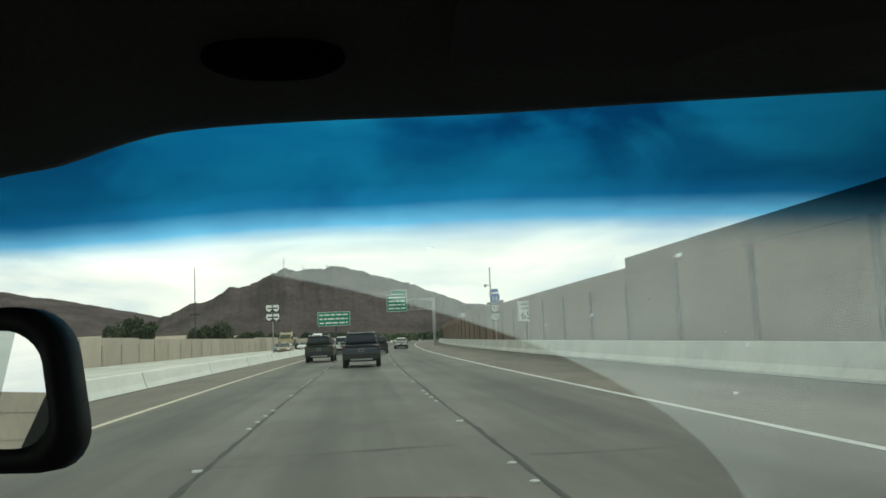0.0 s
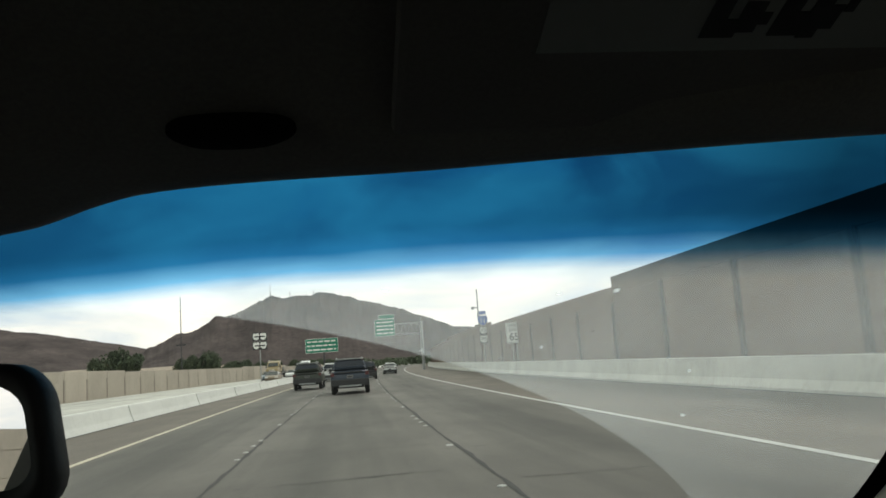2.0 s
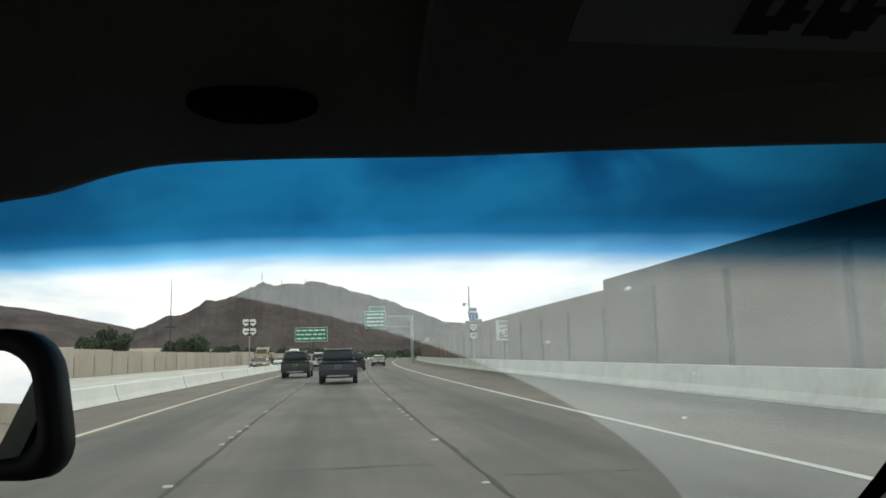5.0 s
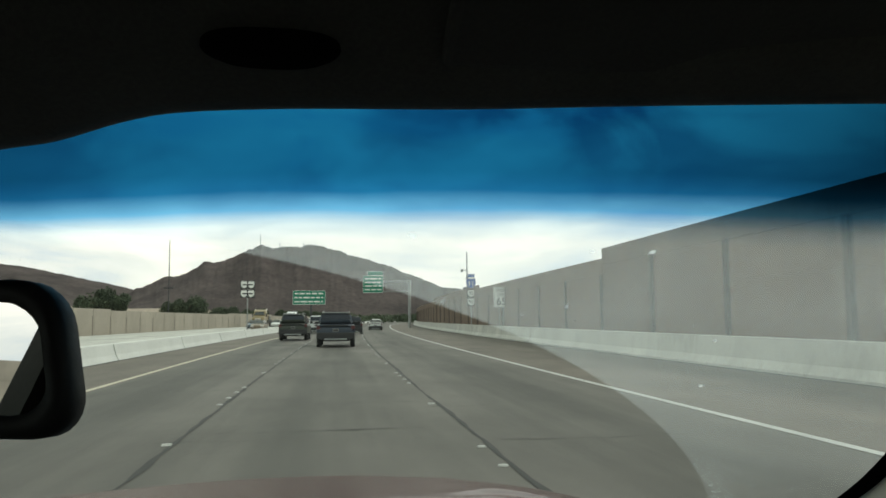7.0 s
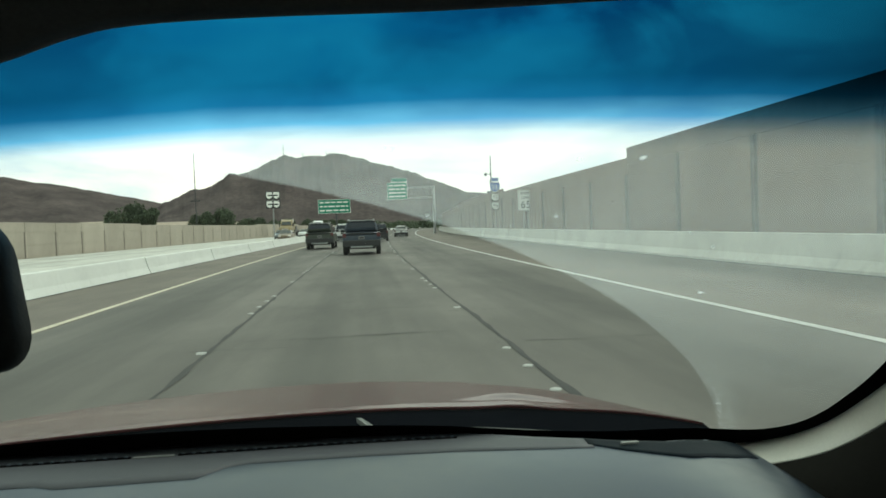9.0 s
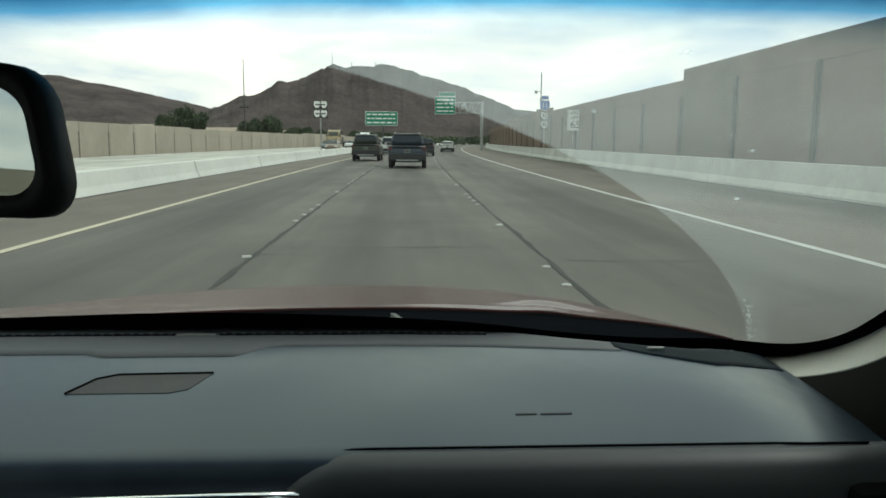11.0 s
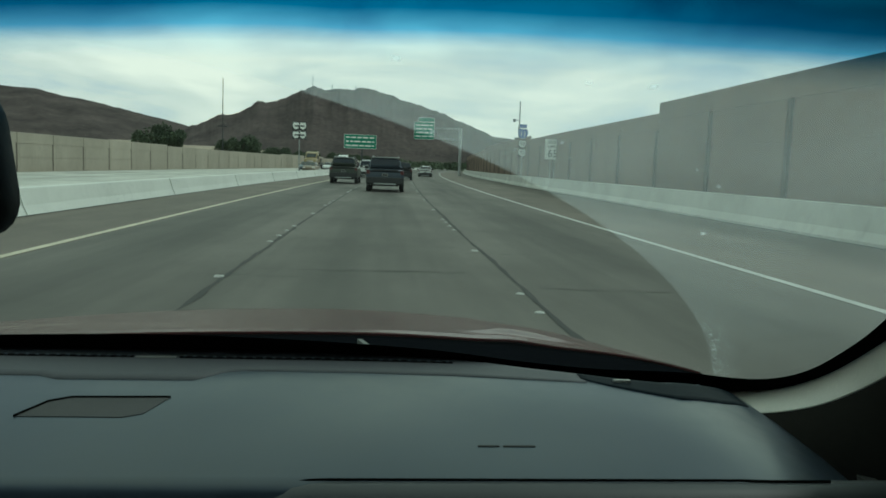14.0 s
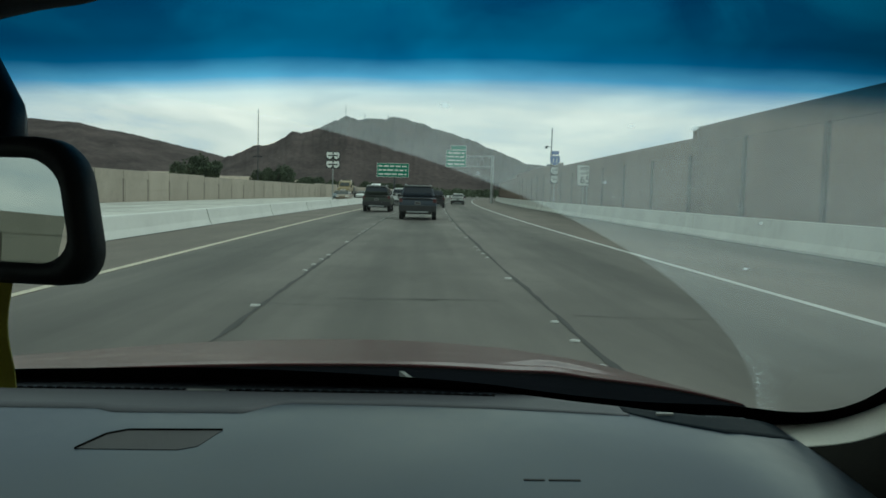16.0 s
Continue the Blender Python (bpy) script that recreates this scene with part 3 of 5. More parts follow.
def sound_wall(name, label, d, side, mat, s0, s1, height, pitch=5.5, proud=0.085, post_mat=None, gap_wide=0.22, half=0.165):
    """Precast panels between posts; side is +1 when the road lies to its left."""
    e = tagged(new(name), label, "sound wall", "", "structure")
    cap = 0.75
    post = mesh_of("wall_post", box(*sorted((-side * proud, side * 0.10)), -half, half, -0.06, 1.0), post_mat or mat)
    gap = mesh_of("wall_joint", box(-0.045, 0.045, -gap_wide, 0.24 - half, -0.06, 1.0), M_JOINT_SHADE)
    meshes = {}
    s = s0
    while s < s1:
        h = height(s)
        if h not in meshes:
            bm, rows = bmesh.new(), 3 if h > 3 else 2
            for r in range(rows):
                z = (h - cap) / rows
                box(-0.07, 0.07, half, pitch - 0.14 - gap_wide, r * z - 0.05 * (r == 0), (r + 1) * z - 0.03, 0.0, bm)
            box(-0.04, 0.04, half - 0.01, pitch - 0.13 - gap_wide, -0.05, h - cap + 0.01, 0.0, bm)
            box(-0.0705, 0.0705, -0.16, pitch - 0.165, h - cap, h, 0.0, bm)
            meshes[h] = mesh_of("wall_panel", bm, mat)
        ob = new("wall_panel", meshes[h])
        ob.parent, ob.matrix_basis = e, on_road(s, d, 0)
        ob = new("wall_post", post)
        ob.parent, ob.matrix_basis = e, on_road(s, d, 0) @ Matrix.Diagonal((1, 1, h - cap - 0.004, 1))
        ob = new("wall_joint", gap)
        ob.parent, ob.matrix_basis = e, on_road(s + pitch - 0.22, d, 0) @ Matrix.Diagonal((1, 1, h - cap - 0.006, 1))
        s += pitch
    return e


def right_height(s):
    return 4.6 if s < 33 else 4.15 if s < 66 else 4.45 if s < 110 else 4.0


def left_height(s):
    return 2.75 if s < 84 else 2.6 if s < 150 else 2.8 if s < 200 else 2.5


barrier("barrier", "grey concrete barrier with a sloped face along the shoulder", BAR_R, 1, M_BARRIER, -90, 330)
barrier("barrier", "bright pale concrete median barrier along the inner shoulder", BAR_L, -1, M_BARRIER_L, -90, 330, 0.62, False)
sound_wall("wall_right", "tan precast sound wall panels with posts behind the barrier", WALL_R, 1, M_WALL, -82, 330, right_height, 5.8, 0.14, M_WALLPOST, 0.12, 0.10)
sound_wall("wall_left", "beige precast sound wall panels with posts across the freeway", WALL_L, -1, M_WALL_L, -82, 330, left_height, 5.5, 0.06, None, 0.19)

# narrow dark strip along the foot of each barrier
tagged(strip("gutter", BAR_R - 0.17, BAR_R + 0.01, -100, 330, 0.004, M_SEAM, "dark gutter strip along the barrier foot", 1, 120), "", "gutter")
tagged(strip("gutter", BAR_L - 0.01, BAR_L + 0.09, -100, 330, 0.004, M_SEAM, "dark gutter strip along the median barrier foot", 1, 120), "", "gutter")

# ---- mountains ----


def mountain(name, label, far, near, a0, a1, skyline, seed, n=420, m=64):
    """A ridge seen between two bearings: its crest follows skyline(bearing) in degrees, its foot falls towards the road."""
    def f(u, v):
        r = far - (far - near) * v
        crest = math.tan(radians(skyline(u))) * far
        rough = noise.fractal(Vector((u * 0.9, v * 3.0, seed)), 0.8, 2.1, 6)
        gully = noise.ridged_multi_fractal(Vector((u * 0.75 + v * 0.5, v * 0.8, seed + 9)), 0.8, 2.1, 4, 1.0, 2.0)
        h = crest * (1 - v) ** 1.15 * (1 + 0.05 * (gully - 1.0) * min(1, v * 6)) + crest * 0.10 * rough * v * (1 - v)
        return (r * math.sin(radians(u)), r * math.cos(radians(u)), max(h, -2) - 0.5 * v)
    bm = sheet(f, steps(a0, a1, n), steps(0, 1, m))
    ob = link(name, bm, M_ROCK, smooth=True)
    return tagged(ob, label, "mountain", "", "structure")


def bump(a, c, w, h):
    return h * math.exp(-(((a - c) / w) ** 2))


def main_skyline(a):
    jag = 0.15 * noise.fractal(Vector((a * 1.1, 3.3, 0)), 0.9, 2.0, 5) + 0.05 * noise.fractal(Vector((a * 4.0, 5.1, 0)), 0.7, 2.0, 3)
    right = max(0, (a + 0.6) / 9.9)
    left = max(0, (-5.0 - a) / 8.2)
    return max(0.15, 5.42 - bump(a, -3.4, 0.8, 0.12) + bump(a, -9.2, 1.0, 0.16) + bump(a, -8.8, 0.4, 0.14) + bump(a, -11.6, 0.6, 0.20) + bump(a, 4.6, 0.7, 0.10) - bump(a, -4.1, 0.35, 0.08) - 3.4 * right ** 1.15 - 3.15 * left ** 0.9 + jag)


def west_skyline(a):
    jag = 0.12 * noise.fractal(Vector((a * 0.6, 8.1, 0)), 0.9, 2.0, 5)
    return max(0.2, 2.0 + 2.1 * min(1.0, max(0.0, (-13.0 - a) / 10)) ** 0.85 + 0.5 * math.sin((a + 30) * 0.12) * min(1.0, max(0.0, (-24 - a) / 5)) - 0.35 * max(0, a + 13.5) + jag)


mountain("mountain", "dark brown bare rocky mountain with a broad summit behind the freeway", 2300, 1250, -17, 19, main_skyline, 1.7)
mountain("mountain", "long dark brown desert ridge west of the freeway", 2900, 1500, -75, -7.5, west_skyline, 6.2, 300)
mountain("mountain", "low hazy brown hill beside the freeway", 3600, 2400, 6, 40, lambda a: 1.6 + bump(a, 9.5, 2.5, 0.5) + 0.5 * math.sin(a * 0.3) + 0.1 * noise.noise(Vector((a, 0, 0))), 4.4, 90)

# masts on the summit
for a, h in ((-5.0, 34), (-3.6, 16), (-1.9, 13)):
    r, base = 2290, math.tan(radians(main_skyline(a))) * 2300 - 3
    e = thing("radio_mast", "thin steel radio mast on the mountain top", "radio mast", "radio masts")
    p = Vector((r * math.sin(radians(a)), r * math.cos(radians(a)), base))
    part("pole", tube([p, p + Vector((0, 0, h))], 1.1, 6, taper=0.5), M_STEEL, e)
    part("crossarm", box(p.x - 3, p.x + 3, p.y - 0.4, p.y + 0.4, base + h * 0.6, base + h * 0.6 + 0.8), M_STEEL, e)

# ---- the car that carries the camera ----
MID = -0.35


def screen_y(x, z):
    return 1.08 - 1.313 * (z - 1.175) - 0.12 * (x - MID) ** 2


def curve_through(pts, n):
    """A smooth line through a few points."""
    ps = [Vector(p) for p in pts]
    ps = [2 * ps[0] - ps[1]] + ps + [2 * ps[-1] - ps[-2]]
    out = []
    for i in range(1, len(ps) - 2):
        a, b, c, d = ps[i - 1:i + 3]
        for k in range(n):
            t = k / n
            out.append(0.5 * ((2 * b) + (c - a) * t + (2 * a - 5 * b + 4 * c - d) * t * t + (3 * b - a - 3 * c + d) * t ** 3))
    return out + [ps[-2]]


own = thing("passenger_car", "maroon car with grey dashboard and dusty shade-banded windshield", "car")

glass = part("windshield", sheet(lambda x, z: (x, screen_y(x, z), z), steps(-1.33, 0.63, 40), steps(1.10, 1.64, 24)), M_GLASS, own, "dusty windshield with a blue shade band", True)
glass.visible_shadow = False
if glass.data.polygons[0].normal.y > 0:
    glass.data.flip_normals()

# black printed border along the bottom, round the corner and up the side
EDGE = [(-1.0, 1.172), (-0.56, 1.181), (-0.24, 1.190), (0.06, 1.180), (0.23, 1.161), (0.39, 1.148), (0.50, 1.146), (0.563, 1.160), (0.597, 1.190), (0.610, 1.235), (0.611, 1.285), (0.597, 1.36), (0.568, 1.46), (0.52, 1.60)]
edge = curve_through([(x, 0, z) for x, z in EDGE], 5)


def border_bm(inner, outer, lift):
    bm, rows = bmesh.new(), []
    for i, p in enumerate(edge):
        d = (edge[min(i + 1, len(edge) - 1)] - edge[max(i - 1, 0)]).normalized()
        nrm = Vector((-d.z, 0, d.x))
        row = []
        wide = 0.012 * math.exp(-(((p.x - 0.44) / 0.09) ** 2)) if p.z < 1.2 else 0
        for o in (inner + wide, outer):
            q = p + nrm * o
            row.append(bm.verts.new((q.x, screen_y(q.x, q.z) - lift, q.z)))
        rows.append(row)
    for a, b in zip(rows, rows[1:]):
        bm.faces.new((a[0], a[1], b[1], b[0]))
    return bm


part("windshield_border", border_bm(0.023, -0.05, 0.006), M_FRIT, own, "black printed border of the windshield")


# how far the lit part of the pillar trim reaches
def lit_trim_width(u):
    return 0.135 - 0.02 * min(1.0, max(0.0, (u - 28) / 12))


def pillar(u, v):
    p = edge[int(u)]
    d = (edge[min(int(u) + 1, len(edge) - 1)] - edge[int(u) - 1]).normalized()
    out = Vector((d.z, 0, -d.x))
    q = p + out * 0.0
    base = Vector((q.x, screen_y(q.x, q.z) - 0.010, q.z))
    q = base + out * (0.20 * v ** 1.5) + Vector((0, -0.105 * (1 - math.exp(-5 * v)) - 0.08 * v, -0.01 * v))
    past = max(0, q.x - 0.645)
    return q - Vector((past, 2 * past, 0))


# outer pillar trim in a dark colour, standing in for its shaded side
part("pillar_shade", sheet(lambda u, v: pillar(u, lit_trim_width(u) - 0.004 + (1.0 - lit_trim_width(u)) * v), range(28, len(edge)), steps(0, 1, 10), (0.02, 0.03, 0)), M_PILLAR_SHADE, own, "dark outer part of the pillar trim, shaded by colour", True)
part("pillar_trim", sheet(lambda u, v: pillar(u, lit_trim_width(u) * v), range(28, len(edge)), steps(0, 1, 10), (0.02, 0.03, 0)), M_PILLAR, own, "light grey plastic trim of the windshield pillar", True)


def rim_y(x):
    return float(np.interp(x, (0.02, 0.12, 0.23, 0.32, 0.39, 0.45, 0.52), (1.072, 1.040, 0.992, 0.962, 0.946, 0.965, 1.01)))


def dash_z(x, y):
    fall = 1.9 * max(0, x - 0.38) ** 2 + 0.25 * max(0, -1.0 - x) ** 2
    fall += min(0.06, 0.9 * max(0, y - rim_y(x)))
    return 1.183 - 0.033 * ((1.05 - y) / 0.35) ** 2 - fall


DASH = [(y, None) for y in steps(1.10, 0.70, 32)] + [(0.692, -0.006), (0.687, -0.018), (0.685, -0.04), (0.685, -0.30)]


def dash(x, k):
    y, dz = DASH[int(k)]
    return (x, y, dash_z(x, max(y, 0.70)) + (dz or 0))


dashboard = part("dashboard", sheet(dash, steps(-1.28, 0.60, 60), range(len(DASH)), (0, 0.0, -0.02)), M_DASH, own, "grey grained vinyl dashboard top", True)


def on_dash(x, y, up=0.002):
    return Vector((x, y, dash_z(x, y) + up))


# speaker mesh with its dark rim
quad = [(-0.345, 0.823), (-0.326, 0.860), (-0.306, 0.872), (-0.201, 0.875), (-0.218, 0.832), (-0.237, 0.823)]
bm = bmesh.new()
top = [bm.verts.new(on_dash(x, y, 0.0008)) for x, y in quad]
low = [bm.verts.new(on_dash(x, y, -0.006)) for x, y in quad]
bm.faces.new(top)
for k in range(6):
    bm.faces.new((top[k], top[(k + 1) % 6], low[(k + 1) % 6], low[k]))
part("speaker_grille", bm, M_GRILLE, dashboard, "dark grey speaker mesh")
part("grille_rim", tube([on_dash(x, y, 0.001) for x, y in quad[:4]], 0.0016, 6), M_FRIT, dashboard)
# defroster slots with fins
for x0, x1 in ((-0.60, -0.285), (-0.227, 0.127)):
    n = 24
    part("defroster_slot", sheet(lambda x, k: on_dash(x, 1.016 - 0.05 * max(0, x) + 0.005 * k, 0.0022), steps(x0, x1, n), (0, 1), (0, 0, -0.004)), M_FRIT, dashboard)
    fin_mesh = mesh_of("defroster_fin", box(-0.0018, 0.0018, -0.0005, 0.0035, -0.002, 0.0012), M_DASH)
    pieces("defroster_fin", fin_mesh, dashboard, [Matrix.Translation(on_dash(x, 1.017 - 0.05 * max(0, x), 0.0025)) for x in steps(x0 + 0.006, x1 - 0.006, int((x1 - x0) / 0.013))])
# plain pale bar between the two slots
part("pale_bar", sheet(lambda x, k: on_dash(x, 1.015 + 0.006 * k, 0.0022), steps(-0.282, -0.232, 4), (0, 1), (0, 0, -0.004)), M_PALE_CHIP, dashboard, "pale bar between the slots")
# small airbag lettering, too small to read
for x0, x1 in ((0.131, 0.153), (0.157, 0.190)):
    part("lettering_bar", sheet(lambda x, k: on_dash(x, 0.766 + 0.0026 * k, 0.0008), steps(x0, x1, 6), (0, 1), (0, 0, -0.001)), M_INK, dashboard)
# dark corner cap beside the pillar, with a pale chip painted for a glint
part("corner_cap", sheet(lambda u, v: on_dash(0.285 + 0.215 * u, rim_y(0.285 + 0.215 * u) + 0.004 - v * (0.006 + 0.064 * math.sin(math.pi * min(1, 0.10 + 0.50 * u))), 0.0012), steps(0, 1, 20), steps(0, 1, 6), (0, 0, -0.004)), M_CAP, dashboard, "dark corner cap", True)
c = on_dash(0.335, 0.942, 0.001)
part("glint_chip", box(c.x - 0.011, c.x + 0.011, c.y - 0.003, c.y + 0.003, c.z - 0.001, c.z + 0.003, 0.001), M_PALE_CHIP, dashboard, "small pale chip in place of a glint")


def shade_front(x):
    """Front edge of the dash's painted shade: a tongue above the speaker, a shallow strip towards the pillar."""
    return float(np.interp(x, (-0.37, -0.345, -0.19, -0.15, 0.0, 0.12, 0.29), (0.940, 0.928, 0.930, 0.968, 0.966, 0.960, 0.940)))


# thin sheet over the dash top, carrying the shade in its colour
part("dash_shade", sheet(lambda x, v: on_dash(x, rim_y(x) + (shade_front(x) - rim_y(x)) * v, 0.0009), sorted(steps(-1.2, 0.29, 70) + [-0.345, -0.19]), steps(0, 1, 6), (0, 0, -0.004)), M_DASH_SHADE, dashboard, "dash top round the defroster, shaded by colour", True)

# lower lid of the dash with a rounded corner
LID = [(0.7055, 0.0008), (0.697, 0.0006), (0.687, -0.003), (0.678, -0.011), (0.671, -0.026), (0.667, -0.055), (0.664, -0.10), (0.660, -0.26)]


def lid_drop(x):
    c = min(1.0, max(0.0, (-0.02 - x) / 0.088))
    return 0.055 * (1 - math.sqrt(1 - c * c))


def lid(x, k):
    y, dz = LID[int(k)]
    return (x, y, dash_z(min(max(x, 0), 0.40), 0.70) + dz - lid_drop(x))


lid_xs = [-0.02 - 0.088 * math.sin(radians(a)) for a in (88, 78, 66, 54, 42, 30, 18, 8)]
part("glove_compartment", sheet(lid, lid_xs + steps(-0.015, 0.60, 24), range(len(LID)), (0, 0.03, -0.01)), M_DASHLOW, own, "charcoal upper lid of the glove compartment", True)
part("chrome_trim", tube([(x, 0.682, dash_z(x, 0.70) - 0.037 + 0.014 * (x + 0.35)) for x in steps(-1.0, -0.073, 12)], 0.0075, 8), M_CHROME, own, "bright chrome trim strip", True)
part("lid_seam", tube([(x, 0.7065, dash_z(min(max(x, 0), 0.40), 0.7065) + 0.0006 - lid_drop(x)) for x in lid_xs + steps(-0.015, 0.47, 16)], 0.0013, 6), M_FRIT, own)
# end vent of the dash
vent = part("side_vent", box(0.430, 0.500, 0.650, 0.690, 1.070, 1.126, 0.012), M_FRIT, own, "black air vent at the dash end")
for k in range(4):
    part("vent_louvre", box(0.437 + 0.016 * k, 0.441 + 0.016 * k, 0.645, 0.652, 1.080, 1.118, 0.001), M_STEEL, vent, "bright vent louvre")

# bonnet, scuttle and wipers


def crown(x):
    """Height of the bonnet's rear edge across the car."""
    return 1.1505 - 0.050 * abs(x - 0.0) ** 1.8 * (1.0 if x < 0 else 2.1) - 0.35 * max(0, x - 0.42) ** 2


def bonnet(x, y):
    k = (y - 1.34) / 0.95
    far = (abs(x - MID) / 0.9) ** 2
    lip = 0.0015 + 0.0025 * math.exp(-(((abs(x - MID) - 0.50) / 0.16) ** 2))
    swage = 0.004 * math.exp(-(((abs(x - MID) - 0.62) / 0.045) ** 2)) + 0.014 * math.exp(-(((abs(x - MID) - 0.66) / 0.10) ** 2) - ((y - 1.50) / 0.06) ** 2)
    z = crown(x) - 0.122 * k - 0.12 * max(0, k - 0.6) ** 2 + swage * (1 - 0.4 * k) + lip * math.exp(-(((y - 1.395) / 0.026) ** 2))
    return (x, y - 0.10 * far * min(1, k * 1.5) - 0.03 * far, z)


part("bonnet", sheet(bonnet, steps(-1.29, 0.60, 66), steps(1.34, 1.70, 26) + steps(1.74, 2.32, 14), (0, 0.004, -0.006)), M_HOOD, own, "glossy maroon bonnet", True)
part("scuttle", sheet(lambda x, k: (x, [1.02, 1.12, 1.26, 1.36][k] - 0.03 * (abs(x - MID) / 0.9) ** 2 * k / 3 - 0.11 * (abs(x - MID) / 0.9) ** 2 * (1 - k / 3), crown(x) - [0.038, 0.035, 0.02, 0.004][k]), steps(-1.29, 0.61, 30), (0, 1, 2, 3), (0, 0, -0.02)), M_SCUTTLE, own, "black plastic scuttle panel")
for x0, x1 in ((-0.95, -0.28), (-0.20, 0.44)):
    w = part("wiper", tube([(x, 1.205 - 0.11 * (abs(x - MID) / 0.9) ** 2, 1.150 - 0.16 * max(0, x) ** 2) for x in steps(x0, x1, 10)], 0.009, 6), M_TRIMBLACK, own, "black wiper blade")
    arm = [(x1 - 0.444, 1.235, 1.163), (x1 - 0.436, 1.232, 1.163), (x1 - 0.416, 1.185, 1.160), (x1 - 0.380, 1.158, 1.156), (x1 - 0.412, 1.157, 1.156)]
    bm = bmesh.new()
    top, low = [bm.verts.new(p) for p in arm], [bm.verts.new((p[0], p[1], p[2] - 0.008)) for p in arm]
    bm.faces.new(top)
    for k in range(5):
        bm.faces.new((top[k], top[(k + 1) % 5], low[(k + 1) % 5], low[k]))
    part("wiper_arm", bm, M_WIPER, w, "worn grey wiper arm")

# roof lining, header, visor
HEAD = curve_through([(x, 0, z - 0.003) for x, z in ((-1.26, 1.585), (-1.0, 1.600), (-0.66, 1.597), (-0.56, 1.594), (-0.46, 1.578), (-0.35, 1.560), (-0.25, 1.574), (-0.212, 1.579), (-0.166, 1.5895), (-0.125, 1.595), (-0.05, 1.5975), (0.06, 1.598), (0.19, 1.600), (0.37, 1.600), (0.56, 1.596))], 4)


def lining(u, k):
    p = HEAD[int(u)]
    y = screen_y(p.x, p.z) - 0.006
    dip = 1.598 - p.z
    return ((p.x, y, p.z), (p.x, y - 0.018, p.z + 0.003), (p.x, y - 0.04, p.z + 0.012), (p.x, min(y - 0.055, 0.455), 1.617 - dip * 0.7), (p.x, 0.39, 1.652 - dip * 0.3), (p.x, 0.27, 1.688), (p.x, 0.0, 1.700), (p.x, -1.0, 1.70), (p.x, -2.4, 1.68))[k]


part("headliner", sheet(lining, range(len(HEAD)), range(9), (0, 0.0, 0.03)), M_HEADLINER, own, "dark cloth roof lining and windshield header", True)
# black disc on the lining; its colour stands in for a recess's shade
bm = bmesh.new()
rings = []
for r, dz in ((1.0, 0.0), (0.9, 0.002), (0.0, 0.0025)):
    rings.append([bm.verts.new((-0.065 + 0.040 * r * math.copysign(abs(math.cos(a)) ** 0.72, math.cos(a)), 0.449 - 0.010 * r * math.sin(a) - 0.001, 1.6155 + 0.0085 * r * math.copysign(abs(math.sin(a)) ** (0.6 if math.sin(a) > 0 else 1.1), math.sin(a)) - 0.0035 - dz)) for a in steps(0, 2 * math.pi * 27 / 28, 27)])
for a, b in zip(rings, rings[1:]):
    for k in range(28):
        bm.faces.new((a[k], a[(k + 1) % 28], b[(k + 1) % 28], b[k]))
part("header_oval", bm, M_OVAL, own, "flat black oval on the header, dark in place of a recess", True)
part("roof", sheet(lambda x, y: (x, y, 1.775 - 0.035 * ((x - MID) / 0.9) ** 2 - 0.30 * max(0, y - 0.1) ** 2), steps(-1.28, 0.58, 16), steps(-2.5, 0.50, 12), (0, 0, 0.02)), M_HOOD, own)

visor = thing("sun_visor", "dark folded sun visor with a pale label", "sun visor")
slope = math.degrees(math.atan2(0.382, 1.0))
visor.matrix_basis = pose(0.27, 0.455, 1.606, -slope, 0, 0)
part("panel", box(-0.235, 0.235, -0.185, 0.0, 0.0, 0.016, 0.006), M_VISOR, visor)
lab = part("label", box(-0.154, 0.125, -0.165, -0.076, -0.0012, 0.0), M_LABEL, visor, "pale paper label")
for x, w, y0, y1 in ((-0.060, 0.012, -0.119, -0.087), (-0.049, 0.010, -0.101, -0.087), (-0.041, 0.013, -0.114, -0.091), (-0.029, 0.007, -0.106, -0.097),
                     (-0.018, 0.012, -0.119, -0.088), (-0.007, 0.009, -0.106, -0.088), (0.001, 0.011, -0.124, -0.086), (0.012, 0.008, -0.111, -0.093), (0.021, 0.006, -0.122, -0.106)):
    part("print_bar", box(x, x + w, y0, y1, -0.002, -0.0011), M_INK, lab)
part("print_bar", box(-0.135, -0.070, -0.131, -0.126, -0.002, -0.0011), M_INK, lab)

# rear-view mirror


def rounded(w, h, r, n=6):
    return [(sx * (w - r) + r * math.cos(a), sz * (h - r) + r * math.sin(a)) for sx, sz, a0 in ((1, 1, 0), (-1, 1, 90), (-1, -1, 180), (1, -1, 270)) for a in [radians(a0 + 90 * k / n) for k in range(n + 1)]]


mirror = thing("rear_view_mirror", "black rear-view mirror on a stalk at the windshield", "mirror", "", pose(-0.2705, 0.430, 1.4385, -2.9, 0, -14.5))
bm = bmesh.new()
rings = [[bm.verts.new((a * k - 0.2 * (b * j + 0.015) * (a > 0), y, b * j)) for a, b in rounded(0.127, 0.0375, 0.022)] for y, k, j in ((0.026, 0.72, 0.6), (0.021, 0.9, 0.84), (0.005, 1.0, 1.0), (-0.006, 1.0, 1.0), (-0.011, 0.97, 0.93), (-0.011, 0.925, 0.715), (-0.007, 0.92, 0.705))]
for a, b in zip(rings, rings[1:]):
    for k in range(len(a)):
        bm.faces.new((a[k], a[(k + 1) % len(a)], b[(k + 1) % len(a)], b[k]))
bm.faces.new(rings[0])
part("housing", bm, M_TRIMBLACK, mirror, "", True)
bm = bmesh.new()
